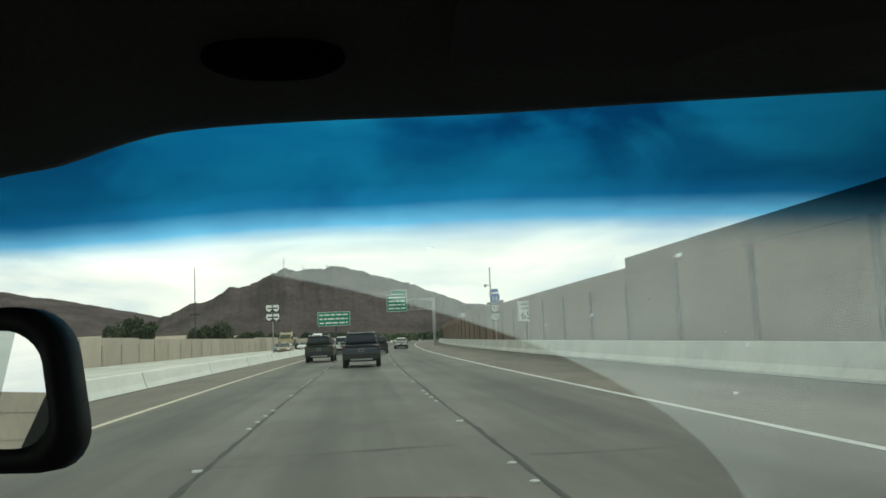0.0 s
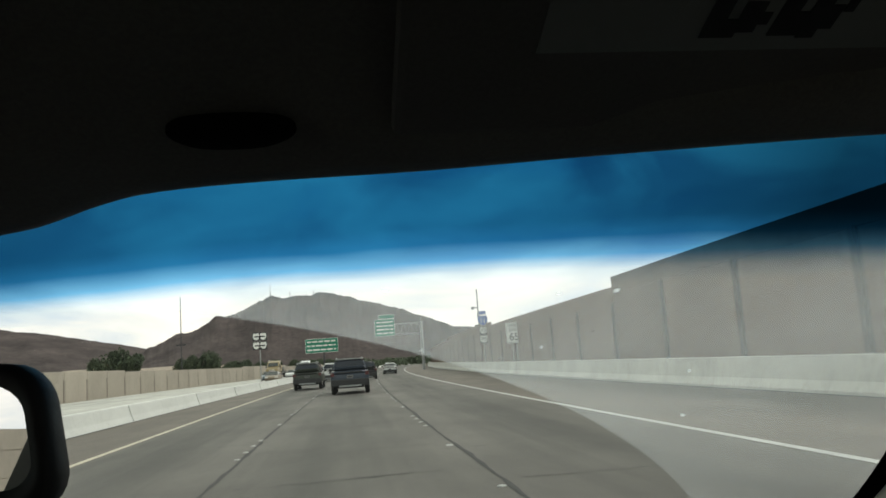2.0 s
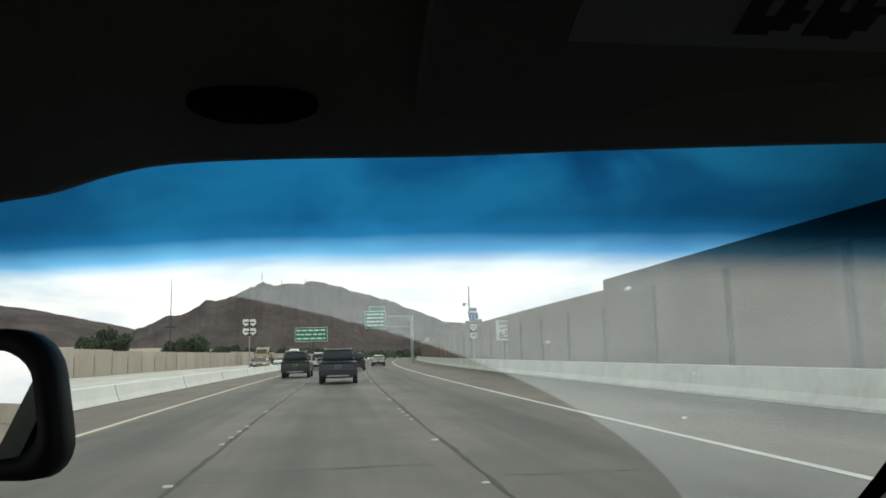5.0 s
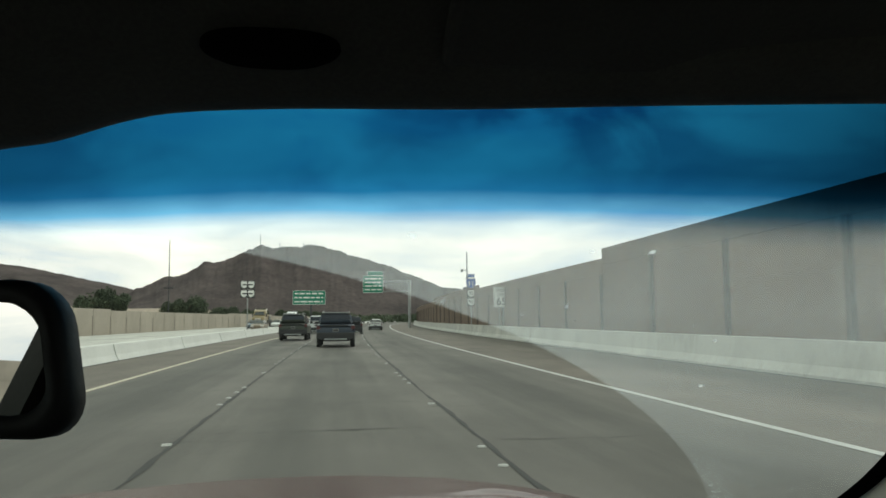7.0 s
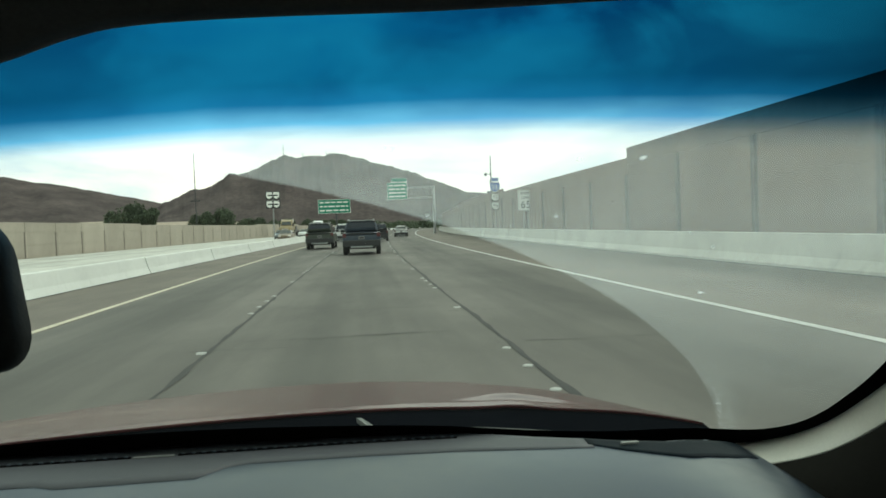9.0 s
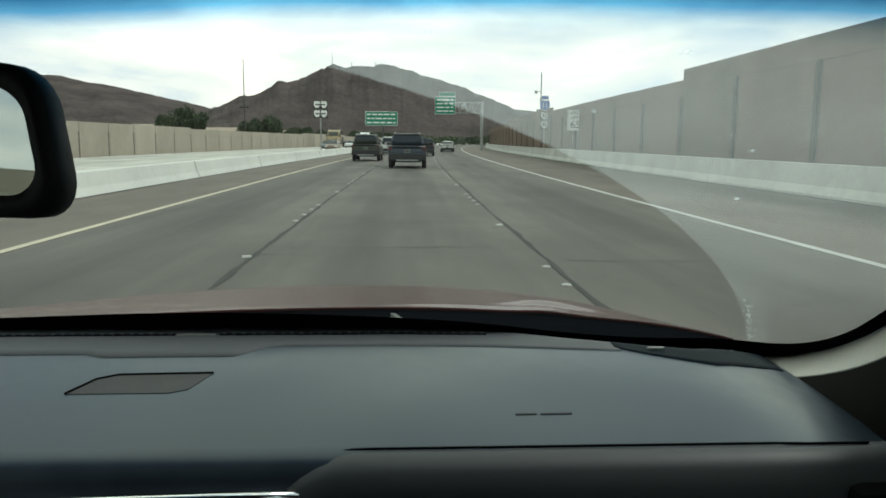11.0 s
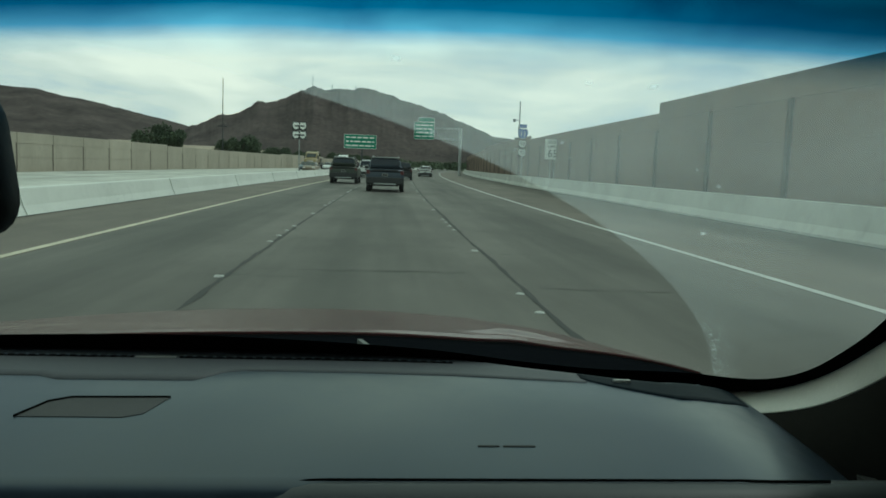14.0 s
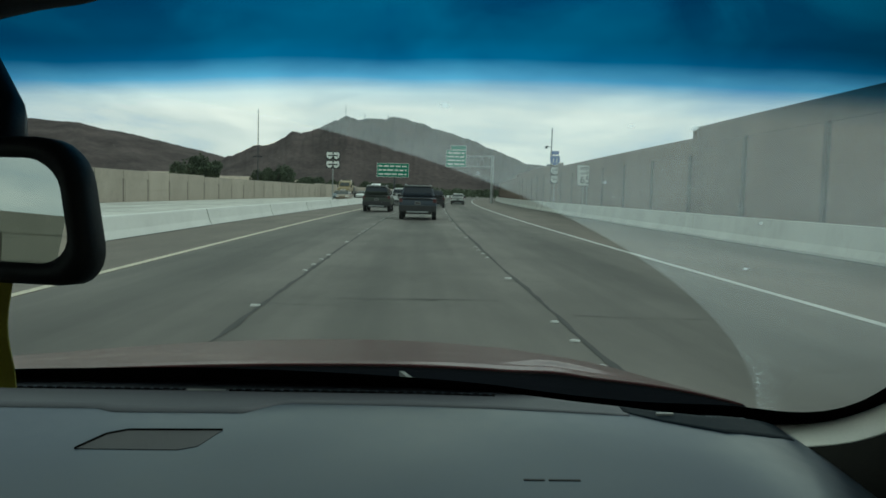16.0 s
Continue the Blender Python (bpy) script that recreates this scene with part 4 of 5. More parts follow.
bm.faces.new([bm.verts.new((a * 0.923 - 0.2 * (b * 0.715 + 0.015) * (a > 0), -0.0075, b * 0.715)) for a, b in rounded(0.127, 0.0375, 0.018)])
part("mirror_glass", bm, M_MIRROR, mirror, "silvered mirror glass")
part("stalk", tube([(0.046, 0.020, 0.02), (0.030, 0.038, 0.055), (-0.03, 0.075, 0.105), (-0.06, 0.10, 0.135)], 0.016, 10), M_TRIMBLACK, mirror, "", True)
tag = thing("hanging_tag", "yellow paper tag hanging below the mirror", "paper tag")
bm = sheet(lambda x, z: (x, 0.405 + 0.004 * math.sin(z * 90) + 0.1 * (x + 0.2) ** 2, z), steps(-0.27, -0.196, 5), steps(1.345, 1.402, 8), (0, 0.0012, 0))
part("paper", bm, M_YPAPER, tag)
for k in range(3):
    part("print_bar", box(-0.262, -0.215, 0.4015, 0.4020, 1.357 + 0.012 * k, 1.361 + 0.012 * k), M_INK, tag)

# the rest of the shell, behind and below the camera
part("door", prism([(1.05, 0.32), (1.05, 1.07), (-1.9, 1.04), (-2.0, 0.32)], 0.615, 0.675), M_HOOD, own)
part("door", prism([(1.05, 0.32), (1.05, 1.10), (-1.9, 1.06), (-2.0, 0.32)], -1.375, -1.315), M_HOOD, own)
part("door_panel", prism([(1.05, 0.36), (1.05, 1.10), (-1.9, 1.065), (-1.95, 0.36)], 0.597, 0.613), M_DOORTRIM, own, "grey plastic door trim")
part("door_panel", prism([(1.05, 0.36), (1.05, 1.09), (-1.9, 1.05), (-1.95, 0.36)], -1.313, -1.303), M_CABIN, own)
for sx in (-1.30, 0.53):
    for y in (-0.85, -1.6, -2.3):
        if sx < 0 and y > -1:
            part("roof_pillar", prism([(-0.46, 1.05), (-0.37, 1.05), (-0.67, 1.70), (-0.76, 1.70)], sx, sx + 0.07), M_CABIN, own)
            continue
        part("roof_pillar", prism([(y - 0.06, 1.05), (y + 0.06, 1.05), (y + 0.03, 1.70), (y - 0.09, 1.70)], sx, sx + 0.07), M_CABIN, own)
# unseen front side panes, added to dim the light from both sides
for sx, y0 in ((-1.36, -0.44), (0.655, -0.76)):
    part("side_window", prism([(1.0, 1.06), (y0, 1.06), (y0 - 0.10, 1.69), (0.42, 1.69)], sx, sx + 0.006), M_SIDEGLASS, own, "unseen tinted side pane that dims the cabin")
for sx in (-1.33,):
    part("front_pillar", tube([(sx, 1.06, 1.08), (sx * 0.97 - 0.01, 0.78, 1.40), (sx * 0.92 - 0.03, 0.46, 1.72)], 0.028, 8), M_HOOD, own)
part("tailgate", box(-1.30, 0.60, -2.45, -2.38, 0.32, 1.12, 0.02), M_HOOD, own)
# unseen opaque panels, added to keep daylight out of the cabin
part("rear_window", prism([(-2.44, 1.12), (-2.40, 1.12), (-2.34, 1.69), (-2.38, 1.69)], -1.26, 0.56), M_CARGLASS, own, "unseen opaque rear panel that keeps light out")
for sx in (-1.29, 0.575):
    for y0, y1 in ((-0.91, -1.54), (-1.66, -2.24)):
        part("side_window", prism([(y0, 1.06), (y1, 1.06), (y1 - 0.02, 1.69), (y0 - 0.02, 1.69)], sx, sx + 0.012), M_CARGLASS, own, "unseen opaque side panel that keeps light out")
part("cabin_floor", box(-1.30, 0.60, -2.38, 1.05, 0.30, 0.36), M_CABIN, own)
part("bulkhead", box(-1.30, 0.60, 1.05, 1.10, 0.30, 1.10), M_CABIN, own)
part("front_wing", prism([(1.10, 0.34), (1.10, 1.06), (1.5, 1.05), (2.28, 0.90), (2.34, 0.5), (2.30, 0.34)], 0.54, 0.60, 0.015), M_HOOD, own)
part("front_wing", prism([(1.10, 0.34), (1.10, 1.06), (1.5, 1.05), (2.28, 0.90), (2.34, 0.5), (2.30, 0.34)], -1.30, -1.24, 0.015), M_HOOD, own)
part("front_bumper", box(-1.28, 0.58, 2.16, 2.40, 0.32, 0.92, 0.06), M_HOOD, own)


def wheel(parent, x, y, r, w):
    """Tyre with a rim under it."""
    n = 18
    bm, rings = bmesh.new(), []
    for k, q in ((-w / 2, 0.62), (-w / 2, 0.92), (-w / 2 * 0.8, 1.0), (w / 2 * 0.8, 1.0), (w / 2, 0.92), (w / 2, 0.62)):
        rings.append([bm.verts.new((x + k, y + r * q * math.cos(a), r + r * q * math.sin(a))) for a in steps(0, 2 * math.pi * (n - 1) / n, n - 1)])
    for a, b in zip(rings, rings[1:]):
        for k in range(n):
            bm.faces.new((a[k], a[(k + 1) % n], b[(k + 1) % n], b[k]))
    wh = part("wheel", bm, M_TYRE, parent, "", True)
    bm = tube([(x - w * 0.44, y, r), (x + w * 0.44, y, r)], r * 0.62, 14)
    for k in range(5):
        a = 2 * math.pi * k / 5
        c = Vector((x + math.copysign(w * 0.45, x - (MID if parent == own else 0)), y + r * 0.33 * math.cos(a), r + r * 0.33 * math.sin(a)))
        box(c.x - 0.012, c.x + 0.012, c.y - 0.05, c.y + 0.05, c.z - 0.05, c.z + 0.05, 0.01, bm)
    part("rim", bm, M_RIM, wh)
    return wh


for wx, wy in ((0.53, 1.75), (-1.23, 1.75), (0.53, -1.35), (-1.23, -1.35)):
    wheel(own, wx, wy, 0.36, 0.22)

# ---- traffic ----


def quad_panel(pts, inset, lift, bm=None):
    """A slab set on a flat four-cornered face, drawn in from its corners."""
    bm = bm or bmesh.new()
    ps = [Vector(p) for p in pts]
    c = sum(ps, Vector()) / 4
    nrm = (ps[1] - ps[0]).cross(ps[3] - ps[0]).normalized()
    ps = [p + (c - p) * inset for p in ps]
    a, b = [bm.verts.new(p + nrm * lift) for p in ps], [bm.verts.new(p - nrm * 0.01) for p in ps]
    bm.faces.new(a)
    bm.faces.new(b[::-1])
    for k in range(4):
        bm.faces.new((a[k], b[k], b[(k + 1) % 4], a[(k + 1) % 4]))
    return bm


def road_car(name, label, category, colour, L=4.9, W=1.95, H=1.8, cab=(-2.36, 1.25, -2.12, 0.45), belt=1.06, bed=False, rack=False, low=0.30, sill=0.26, group="cars on the freeway"):
    """A car with its nose to +y: cab gives the cabin's foot and roof, back and front."""
    e = thing(name, label, category, group)
    h, hw = L / 2, W / 2
    body = prism([(-h + 0.05, low), (-h, low + 0.2), (-h, belt - 0.12), (-h + 0.06, belt), (cab[1], belt), (h - 0.35, belt - 0.10), (h - 0.03, belt - 0.26), (h, low + 0.25), (h - 0.1, low)], -hw, hw, 0.15)
    bmesh.ops.smooth_vert(body, verts=body.verts, factor=0.12)
    part("body", body, colour, e, "", True)
    f0, f1, r0, r1 = cab
    bw, tw = hw - 0.05, hw - 0.27
    lo = [(-bw, f0, belt - 0.02), (bw, f0, belt - 0.02), (bw, f1, belt - 0.02), (-bw, f1, belt - 0.02)]
    hi = [(-tw, r0, H), (tw, r0, H), (tw, r1, H), (-tw, r1, H)]
    bm = bmesh.new()
    a, b = [bm.verts.new(p) for p in lo], [bm.verts.new(p) for p in hi]
    bm.faces.new(a[::-1]), bm.faces.new(b)
    for k in range(4):
        bm.faces.new((a[k], a[(k + 1) % 4], b[(k + 1) % 4], b[k]))
    bmesh.ops.bevel(bm, geom=list(bm.edges), offset=0.13, segments=4, affect="EDGES")
    part("cabin", bm, colour, e, "", True)
    ra, rb_, rc, rd = Vector(lo[0]), Vector(lo[1]), Vector(hi[1]), Vector(hi[0])
    part("rear_window", quad_panel((ra.lerp(rd, sill), rb_.lerp(rc, sill), rb_.lerp(rc, 0.86), ra.lerp(rd, 0.86)), 0.09, 0.012), M_CARGLASS, e, "dark rear window")
    part("windshield", quad_panel((lo[2], lo[3], hi[3], hi[2]), 0.10, 0.012), M_CARGLASS, e, "dark windshield")
    for s in (1, -1):
        i, j = (1, 2) if s > 0 else (3, 0)
        A, B, C, D = Vector(lo[i]), Vector(lo[j]), Vector(hi[j]), Vector(hi[i])
        for t0, t1 in ((0.04, 0.48), (0.52, 0.96)):
            part("side_window", quad_panel((A.lerp(B, t0), A.lerp(B, t1), D.lerp(C, t1), D.lerp(C, t0)), 0.12, 0.010), M_CARGLASS, e)
    for s in (-1, 1):
        part("tail_lamp", box(*sorted((s * (hw - 0.20), s * (hw - 0.015))), -h - 0.015, -h + 0.10, belt - 0.24, belt - 0.05, 0.015), M_TAIL, e, "red tail lamp")
        part("headlamp", box(*sorted((s * (hw - 0.42), s * (hw - 0.03))), h - 0.14, h + 0.01, belt - 0.38, belt - 0.24, 0.015), M_SIGNWHITE, e, "pale headlamp")
        part("door_mirror", box(*sorted((s * (hw + 0.01), s * (hw + 0.20))), f1 - 0.55, f1 - 0.43, belt, belt + 0.16, 0.03), M_TRIMBLACK, e)
        for y in (-h + 0.95, h - 0.92):
            wheel(e, s * (hw - 0.12), y, 0.36 if H > 1.6 else 0.32, 0.24)
    part("bumper", box(-hw + 0.01, hw - 0.01, -h - 0.10, -h + 0.10, low - 0.02, low + 0.34, 0.06), M_TRIMBLACK, e, "dark rear bumper")
    part("skid_plate", box(-hw + 0.42, hw - 0.42, -h - 0.11, -h + 0.05, low - 0.05, low + 0.03, 0.015), M_STEEL, e, "bright lower bumper strip")
    part("underbody", box(-hw + 0.28, hw - 0.28, -h + 0.2, h - 0.2, low - 0.12, low + 0.05), M_TRIMBLACK, e)
    plate = part("number_plate", box(-0.16, 0.16, -h - 0.022, -h + 0.01, belt - 0.36, belt - 0.20, 0.004), M_LABEL, e, "dull number plate")
    part("plate_bar", box(-0.12, 0.12, -h - 0.026, -h - 0.0215, belt - 0.31, belt - 0.25), M_INK, plate)
    part("trim_strip", box(-hw + 0.34, hw - 0.34, -h - 0.014, -h + 0.02, belt - 0.08, belt - 0.02, 0.005), M_TRIMBLACK, e)
    if rack:
        for s in (-1, 1):
            part("roof_rail", tube([(s * (tw - 0.06), y, H + z) for y, z in ((r0 + 0.1, 0.0), (r0 + 0.2, 0.06), (r1 - 0.2, 0.06), (r1 - 0.1, 0.0))], 0.018, 6), M_STEEL, e)
        part("rear_spoiler", box(-tw, tw, r0 - 0.12, r0 + 0.12, H - 0.04, H + 0.015, 0.015), M_STEEL, e, "pale roof edge spoiler")
    if bed:
        part("cargo_bed", box(-hw + 0.09, hw - 0.09, -h + 0.10, f0 - 0.02, belt - 0.1, belt + 0.004), M_TRIMBLACK, e)
        part("tailgate", box(-hw + 0.10, hw - 0.10, -h - 0.012, -h + 0.03, belt - 0.45, belt + 0.05, 0.012), colour, e)
    return e


P_SLATE = paint("slate_blue_paint", (0.040, 0.052, 0.072))
P_OLIVE = paint("grey_olive_paint", (0.040, 0.048, 0.038))
P_WHITE = paint("white_car_paint", (0.62, 0.63, 0.63))
P_BLACK = paint("black_car_paint", (0.02, 0.02, 0.022))
P_TAN = paint("tan_car_paint", (0.20, 0.16, 0.12))
P_BLUEGREY = paint("blue_grey_car_paint", (0.14, 0.17, 0.20))
P_YELLOW = paint("yellow_lorry_paint", (0.23, 0.18, 0.095))
P_RED = paint("dark_red_trailer_paint", (0.12, 0.03, 0.03))

suv = road_car("suv", "slate blue sport utility vehicle driving ahead in the lane", "suv", P_SLATE, 5.0, 2.0, 1.82, rack=True, low=0.44, belt=1.18, sill=0.40)
suv.matrix_basis = on_road(43, -0.12)
suv2 = road_car("suv", "grey olive sport utility vehicle in the inner lane", "suv", P_OLIVE, 4.9, 1.98, 1.85, rack=True, low=0.44, belt=1.18, sill=0.40)
suv2.matrix_basis = on_road(57, -3.3)
truck = road_car("pickup_truck", "white pickup truck in the inner lane", "pickup truck", P_WHITE, 5.7, 2.0, 1.88, (-0.75, 1.5, -0.6, 0.75), 1.12, bed=True)
truck.matrix_basis = on_road(84, -3.1)
dark = road_car("suv", "black sport utility vehicle far ahead in the same lane", "suv", P_BLACK, 4.7, 1.92, 1.75)
dark.matrix_basis = on_road(77, 0.75)
sedan = road_car("sedan", "white sedan in the outer lane", "car", P_WHITE, 4.7, 1.82, 1.45, (-1.75, 1.15, -1.0, 0.25), 0.92, low=0.22)
sedan.matrix_basis = on_road(104, 3.3)
for s, d, lab, col in ((150, 3.4, "small white sedan in the outer lane", P_WHITE), (140, -0.2, "dark sedan in the distance in the same lane", P_BLACK), (128, -3.4, "white sedan in the inner lane", P_WHITE)):
    c = road_car("sedan", lab, "car", col, 4.7, 1.82, 1.45, (-1.75, 1.15, -1.0, 0.25), 0.92, low=0.22)
    c.matrix_basis = on_road(s, d)
for s, d, lab, col, tall in ((134, -17.5, "blue-grey sedan on the opposite carriageway", P_BLUEGREY, 0), (112, -13.2, "tan sedan on the opposite carriageway", P_TAN, 0), (158, -17.0, "white hatchback on the opposite carriageway", P_WHITE, 0), (176, -13.5, "black sport utility vehicle on the opposite carriageway", P_BLACK, 1)):
    if tall:
        c = road_car("suv", lab, "suv", col, 4.8, 1.95, 1.75)
    else:
        c = road_car("sedan", lab, "car", col, 4.7, 1.82, 1.45, (-1.75, 1.15, -1.0, 0.25), 0.92, low=0.22)
    c.matrix_basis = on_road(s, d, 0, 180)


def lorry(name, label, cab_paint, bed_paint, load, long):
    """A bonneted lorry with a low trailer and a load, nose to +y."""
    e = thing(name, label, "truck", "lorries on the opposite carriageway")
    part("cab", prism([(0.2, 0.7), (0.2, 3.35), (0.6, 3.55), (1.6, 3.2), (2.15, 2.25), (3.5, 2.0), (3.75, 1.7), (3.75, 0.6), (0.4, 0.6)], -1.2, 1.2, 0.10), cab_paint, e, "", True)
    part("windshield", quad_panel(((1.05, 2.10, 2.36), (-1.05, 2.10, 2.36), (-0.98, 1.66, 3.10), (0.98, 1.66, 3.10)), 0.04, 0.07), M_CARGLASS, e, "dark windshield")
    for s in (-1, 1):
        part("side_window", box(*sorted((s * 1.19, s * 1.215)), 1.0, 1.75, 2.15, 2.85, 0.01), M_CARGLASS, e)
        part("exhaust_stack", tube([(s * 1.1, 0.05, 0.9), (s * 1.1, 0.05, 3.7)], 0.09, 10), M_CHROME, e)
        part("door_mirror", box(*sorted((s * 1.28, s * 1.48)), 1.95, 2.05, 2.1, 2.7, 0.03), M_TRIMBLACK, e)
        part("headlamp", box(*sorted((s * 0.8, s * 1.12)), 3.68, 3.78, 1.05, 1.32, 0.02), M_SIGNWHITE, e)
    part("radiator_grille", box(-0.62, 0.62, 3.70, 3.79, 0.85, 1.75, 0.02), M_CHROME, e)
    part("bumper", box(-1.2, 1.2, 3.65, 3.9, 0.4, 0.72, 0.04), M_CHROME, e)
    part("chassis", box(-0.5, 0.5, -long, 3.4, 0.62, 0.92), M_TRIMBLACK, e)
    part("trailer_deck", box(-1.25, 1.25, -long, -0.7, 1.05, 1.40, 0.03), bed_paint, e)
    part("side_rail", box(-1.29, -1.22, -long, -0.7, 1.0, 1.2), bed_paint, e)
    part("side_rail", box(1.22, 1.29, -long, -0.7, 1.0, 1.2), bed_paint, e)
    for y0, y1, z, m in load:
        part("load", box(-1.0, 1.0, y0, y1, 1.4, z, 0.06), m, e)
    for s in (-1, 1):
        for y in (3.0, 0.1, -0.9, -long + 1.0, -long + 2.1):
            wheel(e, s * 1.05, y, 0.5, 0.3)
    return e


semi = lorry("semi_truck", "white semi truck with a dark red flatbed trailer", P_WHITE, P_RED, ((-4.5, -1.2, 2.3, P_RED), (-9.5, -5.4, 2.1, M_STEEL)), 12.0)
semi.matrix_basis = on_road(205, -20.8, 0, 180)
flat = lorry("work_truck", "yellow work truck with dark machinery on its deck", P_YELLOW, M_TRIMBLACK, ((-3.0, -1.2, 2.6, P_YELLOW), (-5.6, -3.6, 2.2, P_BLACK)), 7.0)
flat.matrix_basis = on_road(160, -20.6, 0, 180)

# ---- signs and poles ----


def sign_text_bars(parent, x0, x1, z0, z1, rows, y, seed):
    r = random.Random(seed)
    for k in range(rows):
        z = z1 - (k + 0.5) * (z1 - z0) / rows
        h = 0.17 * (z1 - z0) / rows
        x = x0
        while x < x1 - 0.3:
            w = min(r.uniform(0.5, 1.2), x1 - x)
            part("text_bar", box(x, x + w, y - 0.006, y, z - h, z + h), M_SIGNWHITE, parent)
            x += w + 0.22


def plate_sign(parent, x0, x1, z0, z1, mat, y=0.0, rim=0.05, name="panel"):
    """A flat sign panel with a white rim and a stiffened back."""
    p = part(name, box(x0, x1, y, y + 0.05, z0, z1, 0.01), M_SIGNWHITE if rim else mat, parent)
    if rim:
        part("face", box(x0 + rim, x1 - rim, y - 0.004, y + 0.001, z0 + rim, z1 - rim), mat, p)
    return p


guide = thing("guide_sign", "large green guide sign on a single post in the median", "road sign", "", on_road(135, -8.3))
part("post", tube([(0.3, 0.3, 0), (0.3, 0.3, 5.6)], 0.16, 10), M_MAST, guide)
for z in (4.5, 5.9):
    part("crossbeam", box(-2.5, 2.5, 0.06, 0.2, z - 0.07, z + 0.07), M_MAST, guide)
p = plate_sign(guide, -2.8, 2.8, 4.05, 6.45, M_SIGNGREEN)
sign_text_bars(p, -2.5, 2.4, 4.2, 6.3, 3, -0.004, 3)

gantry = thing("sign_gantry", "steel truss arm with a green exit sign over the shoulder", "road sign", "", on_road(128, 0))
part("post", tube([(8.9, 0, 0), (8.9, 0, 7.9)], 0.24, 12), M_STEEL, gantry)
for y in (-0.35, 0.35):
    for z in (6.0, 7.7):
        part("chord", tube([(1.6, y, z), (8.9, y, z)], 0.07, 8), M_STEEL, gantry)
    for k in range(6):
        x = 1.8 + 1.18 * k
        part("brace", tube([(x, y, 6.0), (x + 0.59, y, 7.7)], 0.045, 6), M_STEEL, gantry)
        part("brace", tube([(x + 0.59, y, 7.7), (x + 1.18, y, 6.0)], 0.045, 6), M_STEEL, gantry)
p = plate_sign(gantry, 1.2, 4.5, 5.8, 8.6, M_SIGNGREEN, -0.5)
sign_text_bars(p, 1.5, 4.2, 6.0, 8.4, 4, -0.504, 8)
plate_sign(gantry, 1.9, 4.5, 8.62, 9.35, M_SIGNGREEN, -0.5, name="exit_tab")

def octo(w, h):
    """Outline of a route shield: broad shoulders, round foot."""
    return [(-0.38 * w, h * 0.5), (0, h * 0.44), (0.38 * w, h * 0.5), (0.5 * w, h * 0.22), (0.47 * w, -h * 0.12), (0.30 * w, -h * 0.36), (0, -h * 0.5), (-0.30 * w, -h * 0.36), (-0.47 * w, -h * 0.12), (-0.5 * w, h * 0.22)]


FACING = pose(0, 0, 0, 90, 0, 0)
route = thing("route_sign", "blue and white route signs stacked on a post", "road sign", "", on_road(71, 11.75))
part("post", tube([(0, 0.06, 0.4), (0, 0.06, 5.6)], 0.045, 8), M_STEEL, route)
plate_sign(route, -0.34, 0.34, 5.25, 5.60, M_SIGNBLUE, 0.0, 0.02, "direction_plate")
sh = part("interstate_shield", prism([(a, b + 4.72) for a, b in octo(0.96, 0.98)], -0.004, 0.03, axis="y"), M_SIGNWHITE, route)
part("shield_face", prism([(a, b + 4.72) for a, b in octo(0.90, 0.92)], -0.009, -0.003, axis="y"), M_SIGNBLUE, sh)
lettering("11", 0.62, M_SIGNWHITE, sh, Matrix.Translation((0, -0.011, 4.68)) @ FACING)
for z, txt in ((3.78, "93"), (2.98, "95")):
    p = plate_sign(route, -0.38, 0.38, z - 0.37, z + 0.37, M_SIGNBLACK, 0.0, 0, "route_plate")
    part("shield_face", prism([(a, b + z) for a, b in octo(0.70, 0.68)], -0.008, 0.0, axis="y"), M_SIGNWHITE, p)
    lettering(txt, 0.48, M_SIGNBLACK, p, Matrix.Translation((0, -0.011, z)) @ FACING)

speed = thing("speed_limit_sign", "white speed limit sign on a post beside the barrier", "road sign", "", on_road(56, 11.75))
for x in (-0.16, 0.16):
    part("post", box(x - 0.03, x + 0.03, 0.02, 0.08, 0.5, 3.5), M_STEEL, speed)
p = plate_sign(speed, -0.58, 0.58, 2.25, 3.75, M_SIGNWHITE, 0.0, 0.0)
for x0, x1, z0, z1 in ((-0.55, 0.55, 2.275, 2.29), (-0.55, 0.55, 3.71, 3.725), (-0.55, -0.535, 2.29, 3.71), (0.535, 0.55, 2.29, 3.71)):
    part("rim_line", box(x0, x1, -0.005, 0.001, z0, z1), M_SIGNBLACK, p)
lettering("SPEED", 0.30, M_SIGNBLACK, p, Matrix.Translation((0, -0.008, 3.50)) @ FACING)
lettering("LIMIT", 0.30, M_SIGNBLACK, p, Matrix.Translation((0, -0.008, 3.17)) @ FACING)
lettering("65", 0.78, M_SIGNBLACK, p, Matrix.Translation((0, -0.008, 2.66)) @ FACING)

shields = thing("route_sign", "pale square route signs on a post in the median", "road sign", "", on_road(68, -8.25))
part("post", tube([(0, 0.06, 0.5), (0, 0.06, 4.6)], 0.05, 8), M_STEEL, shields)
for z, x in ((4.5, 0.0), (3.72, 0.0)):
    p = plate_sign(shields, x - 0.62, x + 0.62, z - 0.36, z + 0.36, M_SIGNBLACK, 0.0, 0, "route_plate")
    for sx in (-0.3, 0.3):
        part("shield_face", prism([(a + sx, b + z) for a, b in octo(0.54, 0.62)], -0.008, 0.0, axis="y"), M_SIGNWHITE, p)
    part("plate_bar", box(-0.44, 0.44, -0.012, -0.008, z - 0.06, z + 0.06), M_SIGNBLACK, p)

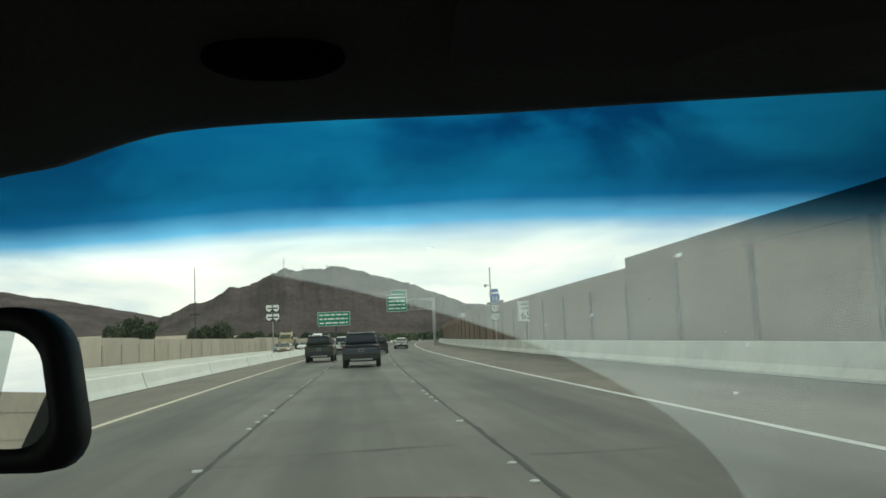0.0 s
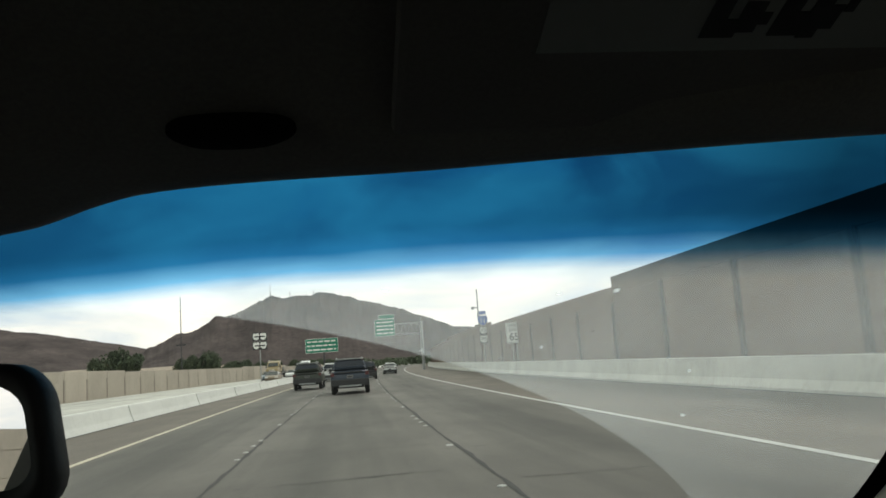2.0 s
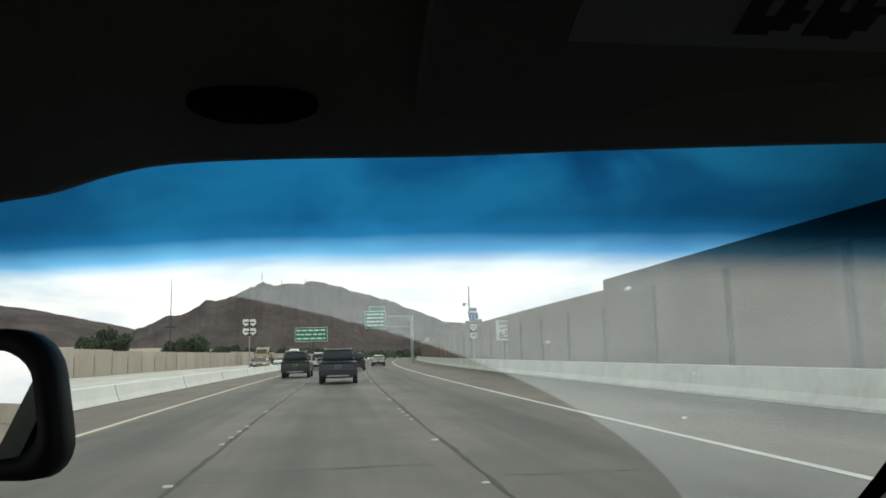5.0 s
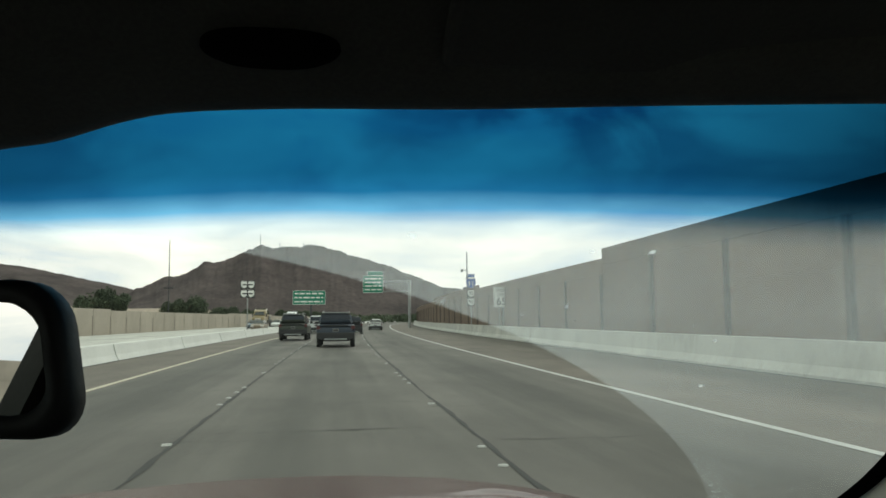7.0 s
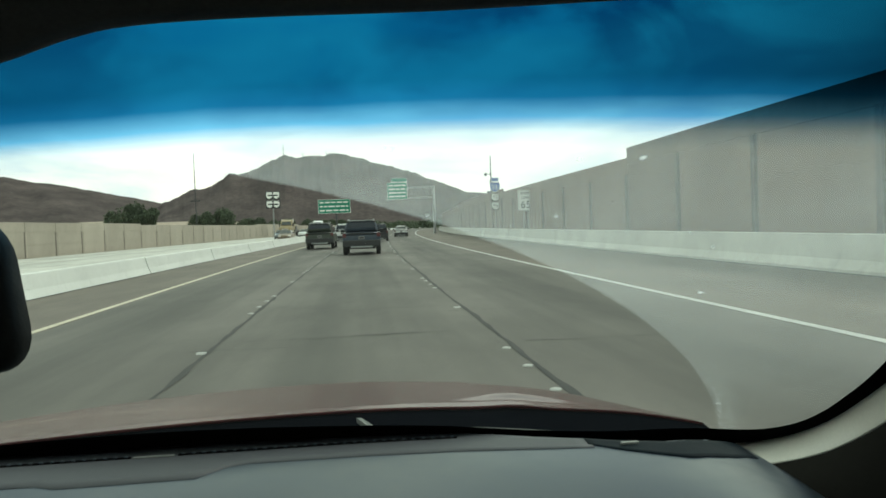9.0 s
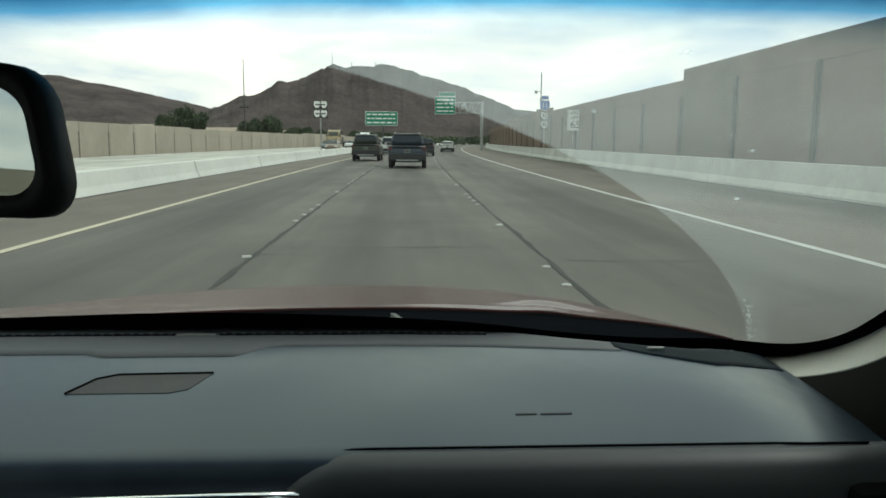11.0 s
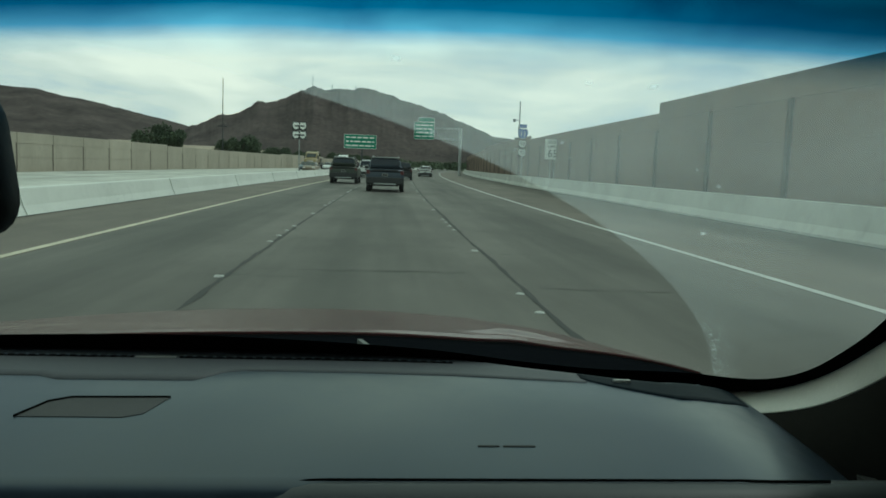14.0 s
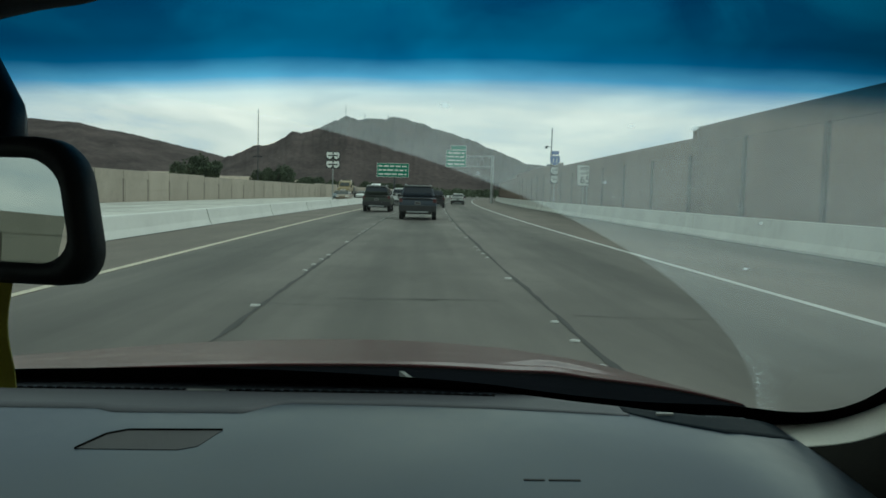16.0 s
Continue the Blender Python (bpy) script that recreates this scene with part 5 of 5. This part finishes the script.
mast = thing("camera_mast", "dark steel mast with traffic camera behind the sound wall", "mast", "", on_road(82, 12.9))
part("pole", tube([(0, 0, 0), (0, 0, 8.6)], 0.09, 10, taper=0.6), M_MAST, mast)
part("camera_arm", tube([(0, 0, 6.6), (-0.55, 0, 6.7)], 0.04, 6), M_MAST, mast)
part("camera_dome", tube([(-0.55, 0, 6.45), (-0.55, 0, 6.75)], 0.14, 10), M_MAST, mast)
part("bracket", box(-0.12, 0.16, -0.14, 0.12, 5.4, 6.0, 0.03), M_MAST, mast)
part("cabinet", box(-0.45, 0.25, -0.2, 0.2, 4.3, 4.8, 0.03), M_MAST, mast)

light = thing("light_pole", "tall thin dark pole behind the sound wall across the freeway", "pole", "", on_road(118, -27.5))
part("pole", tube([(0, 0, 0), (0, 0, 13.5)], 0.10, 8, taper=0.5), M_MAST, light)
part("crossarm", box(-0.7, 0.7, -0.06, 0.06, 6.2, 6.4), M_MAST, light)

# ---- planting and houses behind the far wall ----


def tree(label, h, w, seed, m):
    r = random.Random(seed)
    e = thing("tree", label, "tree", "trees behind the sound wall", m)
    bm = tube([(0, 0, 0), (0.1, 0, h * 0.3), (0.05, 0.1, h * 0.55)], 0.05 * h, 8, taper=0.5)
    for k in range(6):
        a = k * 1.05
        tube([(0.05, 0.05, h * 0.35), (w * 0.25 * math.cos(a), w * 0.25 * math.sin(a), h * 0.6), (w * 0.4 * math.cos(a), w * 0.4 * math.sin(a), h * 0.75)], 0.02 * h, 5, bm, 0.4)
    part("trunk", bm, M_BARK, e)
    bm = bmesh.new()
    clumps = [(Vector((w * 0.5 * q * math.cos(a), w * 0.5 * q * math.sin(a), h * (0.62 + 0.3 * z * (1 - q * q * 0.6)))), w * r.uniform(0.10, 0.2)) for q, a, z in [(r.random() ** 0.5, r.uniform(0, 6.3), r.uniform(-0.9, 1)) for _ in range(26)]]
    for c, cr in clumps:
        for _ in range(260):
            d = Vector((r.gauss(0, 1), r.gauss(0, 1), r.gauss(0, 0.8))).normalized() * cr * r.uniform(0.5, 1.1)
            q = Euler((r.uniform(0, 6.3), r.uniform(0, 6.3), r.uniform(0, 6.3))).to_matrix()
            s = r.uniform(0.10, 0.20)
            vs = [bm.verts.new(c + d + q @ Vector(v)) for v in ((-s, -s * 0.5, 0), (s, -s * 0.5, 0.02), (s * 0.7, s * 0.6, 0), (-s * 0.8, s * 0.5, 0.03))]
            bm.faces.new(vs)
    part("crown", bm, M_LEAF, e, "uneven dusty green crown")
    return e


for k, (s, d, h, w) in enumerate(((104, -31.5, 5.6, 6.5), (142, -31, 5.6, 7.0), (172, -31, 4.4, 6.0), (205, -31, 4.4, 6.5), (240, -29, 4.2, 6.0), (265, -29, 4.4, 7.0), (290, -28, 4.6, 6.5))):
    tree("dusty green broad tree behind the sound wall", h, w, 20 + k, on_road(s, d, -0.06))

rb = random.Random(8)
bm = bmesh.new()
for _ in range(420):
    s, d = rb.uniform(300, 520), rb.uniform(-34, 30)
    c = at_road(s, d, rb.uniform(0.2, 2.6))
    for _ in range(14):
        q = c + Vector((rb.gauss(0, 1.2), rb.gauss(0, 1.2), rb.gauss(0, 0.7)))
        z = rb.uniform(0.25, 0.6)
        a = rb.uniform(0, 6.3)
        u, v = Vector((math.cos(a), math.sin(a), 0.3)) * z, Vector((-math.sin(a) * 0.4, math.cos(a) * 0.4, 0.9)) * z
        bm.faces.new([bm.verts.new(q + p) for p in (-u - v, u - v * 0.8, u * 0.8 + v, -u * 0.9 + v * 0.8)])
scrub = tagged(link("scrub", bm, M_LEAF), "dark green scrub and far trees at the foot of the mountain", "scrub", "", "stuff")

M_STUCCO = material("pale_stucco", (0.45, 0.40, 0.34), 0.9, scales=(1, 20), vary=0.15)
M_TILE = material("terracotta_roof", (0.30, 0.25, 0.20), 0.9, scales=(1, 12), vary=0.25)
for k, (s, d) in enumerate(((150, -52), (185, -55), (222, -50))):
    e = thing("house", "low stucco house with a tiled roof behind the sound wall", "house", "houses behind the sound wall", on_road(s, d, -0.06))
    part("wall", box(-6, 6, -4, 4, 0, 2.9), M_STUCCO, e)
    part("roof", prism([(-4.6, 2.9), (0, 4.4), (4.6, 2.9)], -6.5, 6.5), M_TILE, e)
    for x in (-3, 2.5):
        w = part("window", box(x - 0.7, x + 0.7, -4.05, -3.96, 1.0, 2.2), M_SIGNWHITE, e)
        part("pane", box(x - 0.62, x + 0.62, -4.065, -4.045, 1.08, 2.12), M_CARGLASS, w)
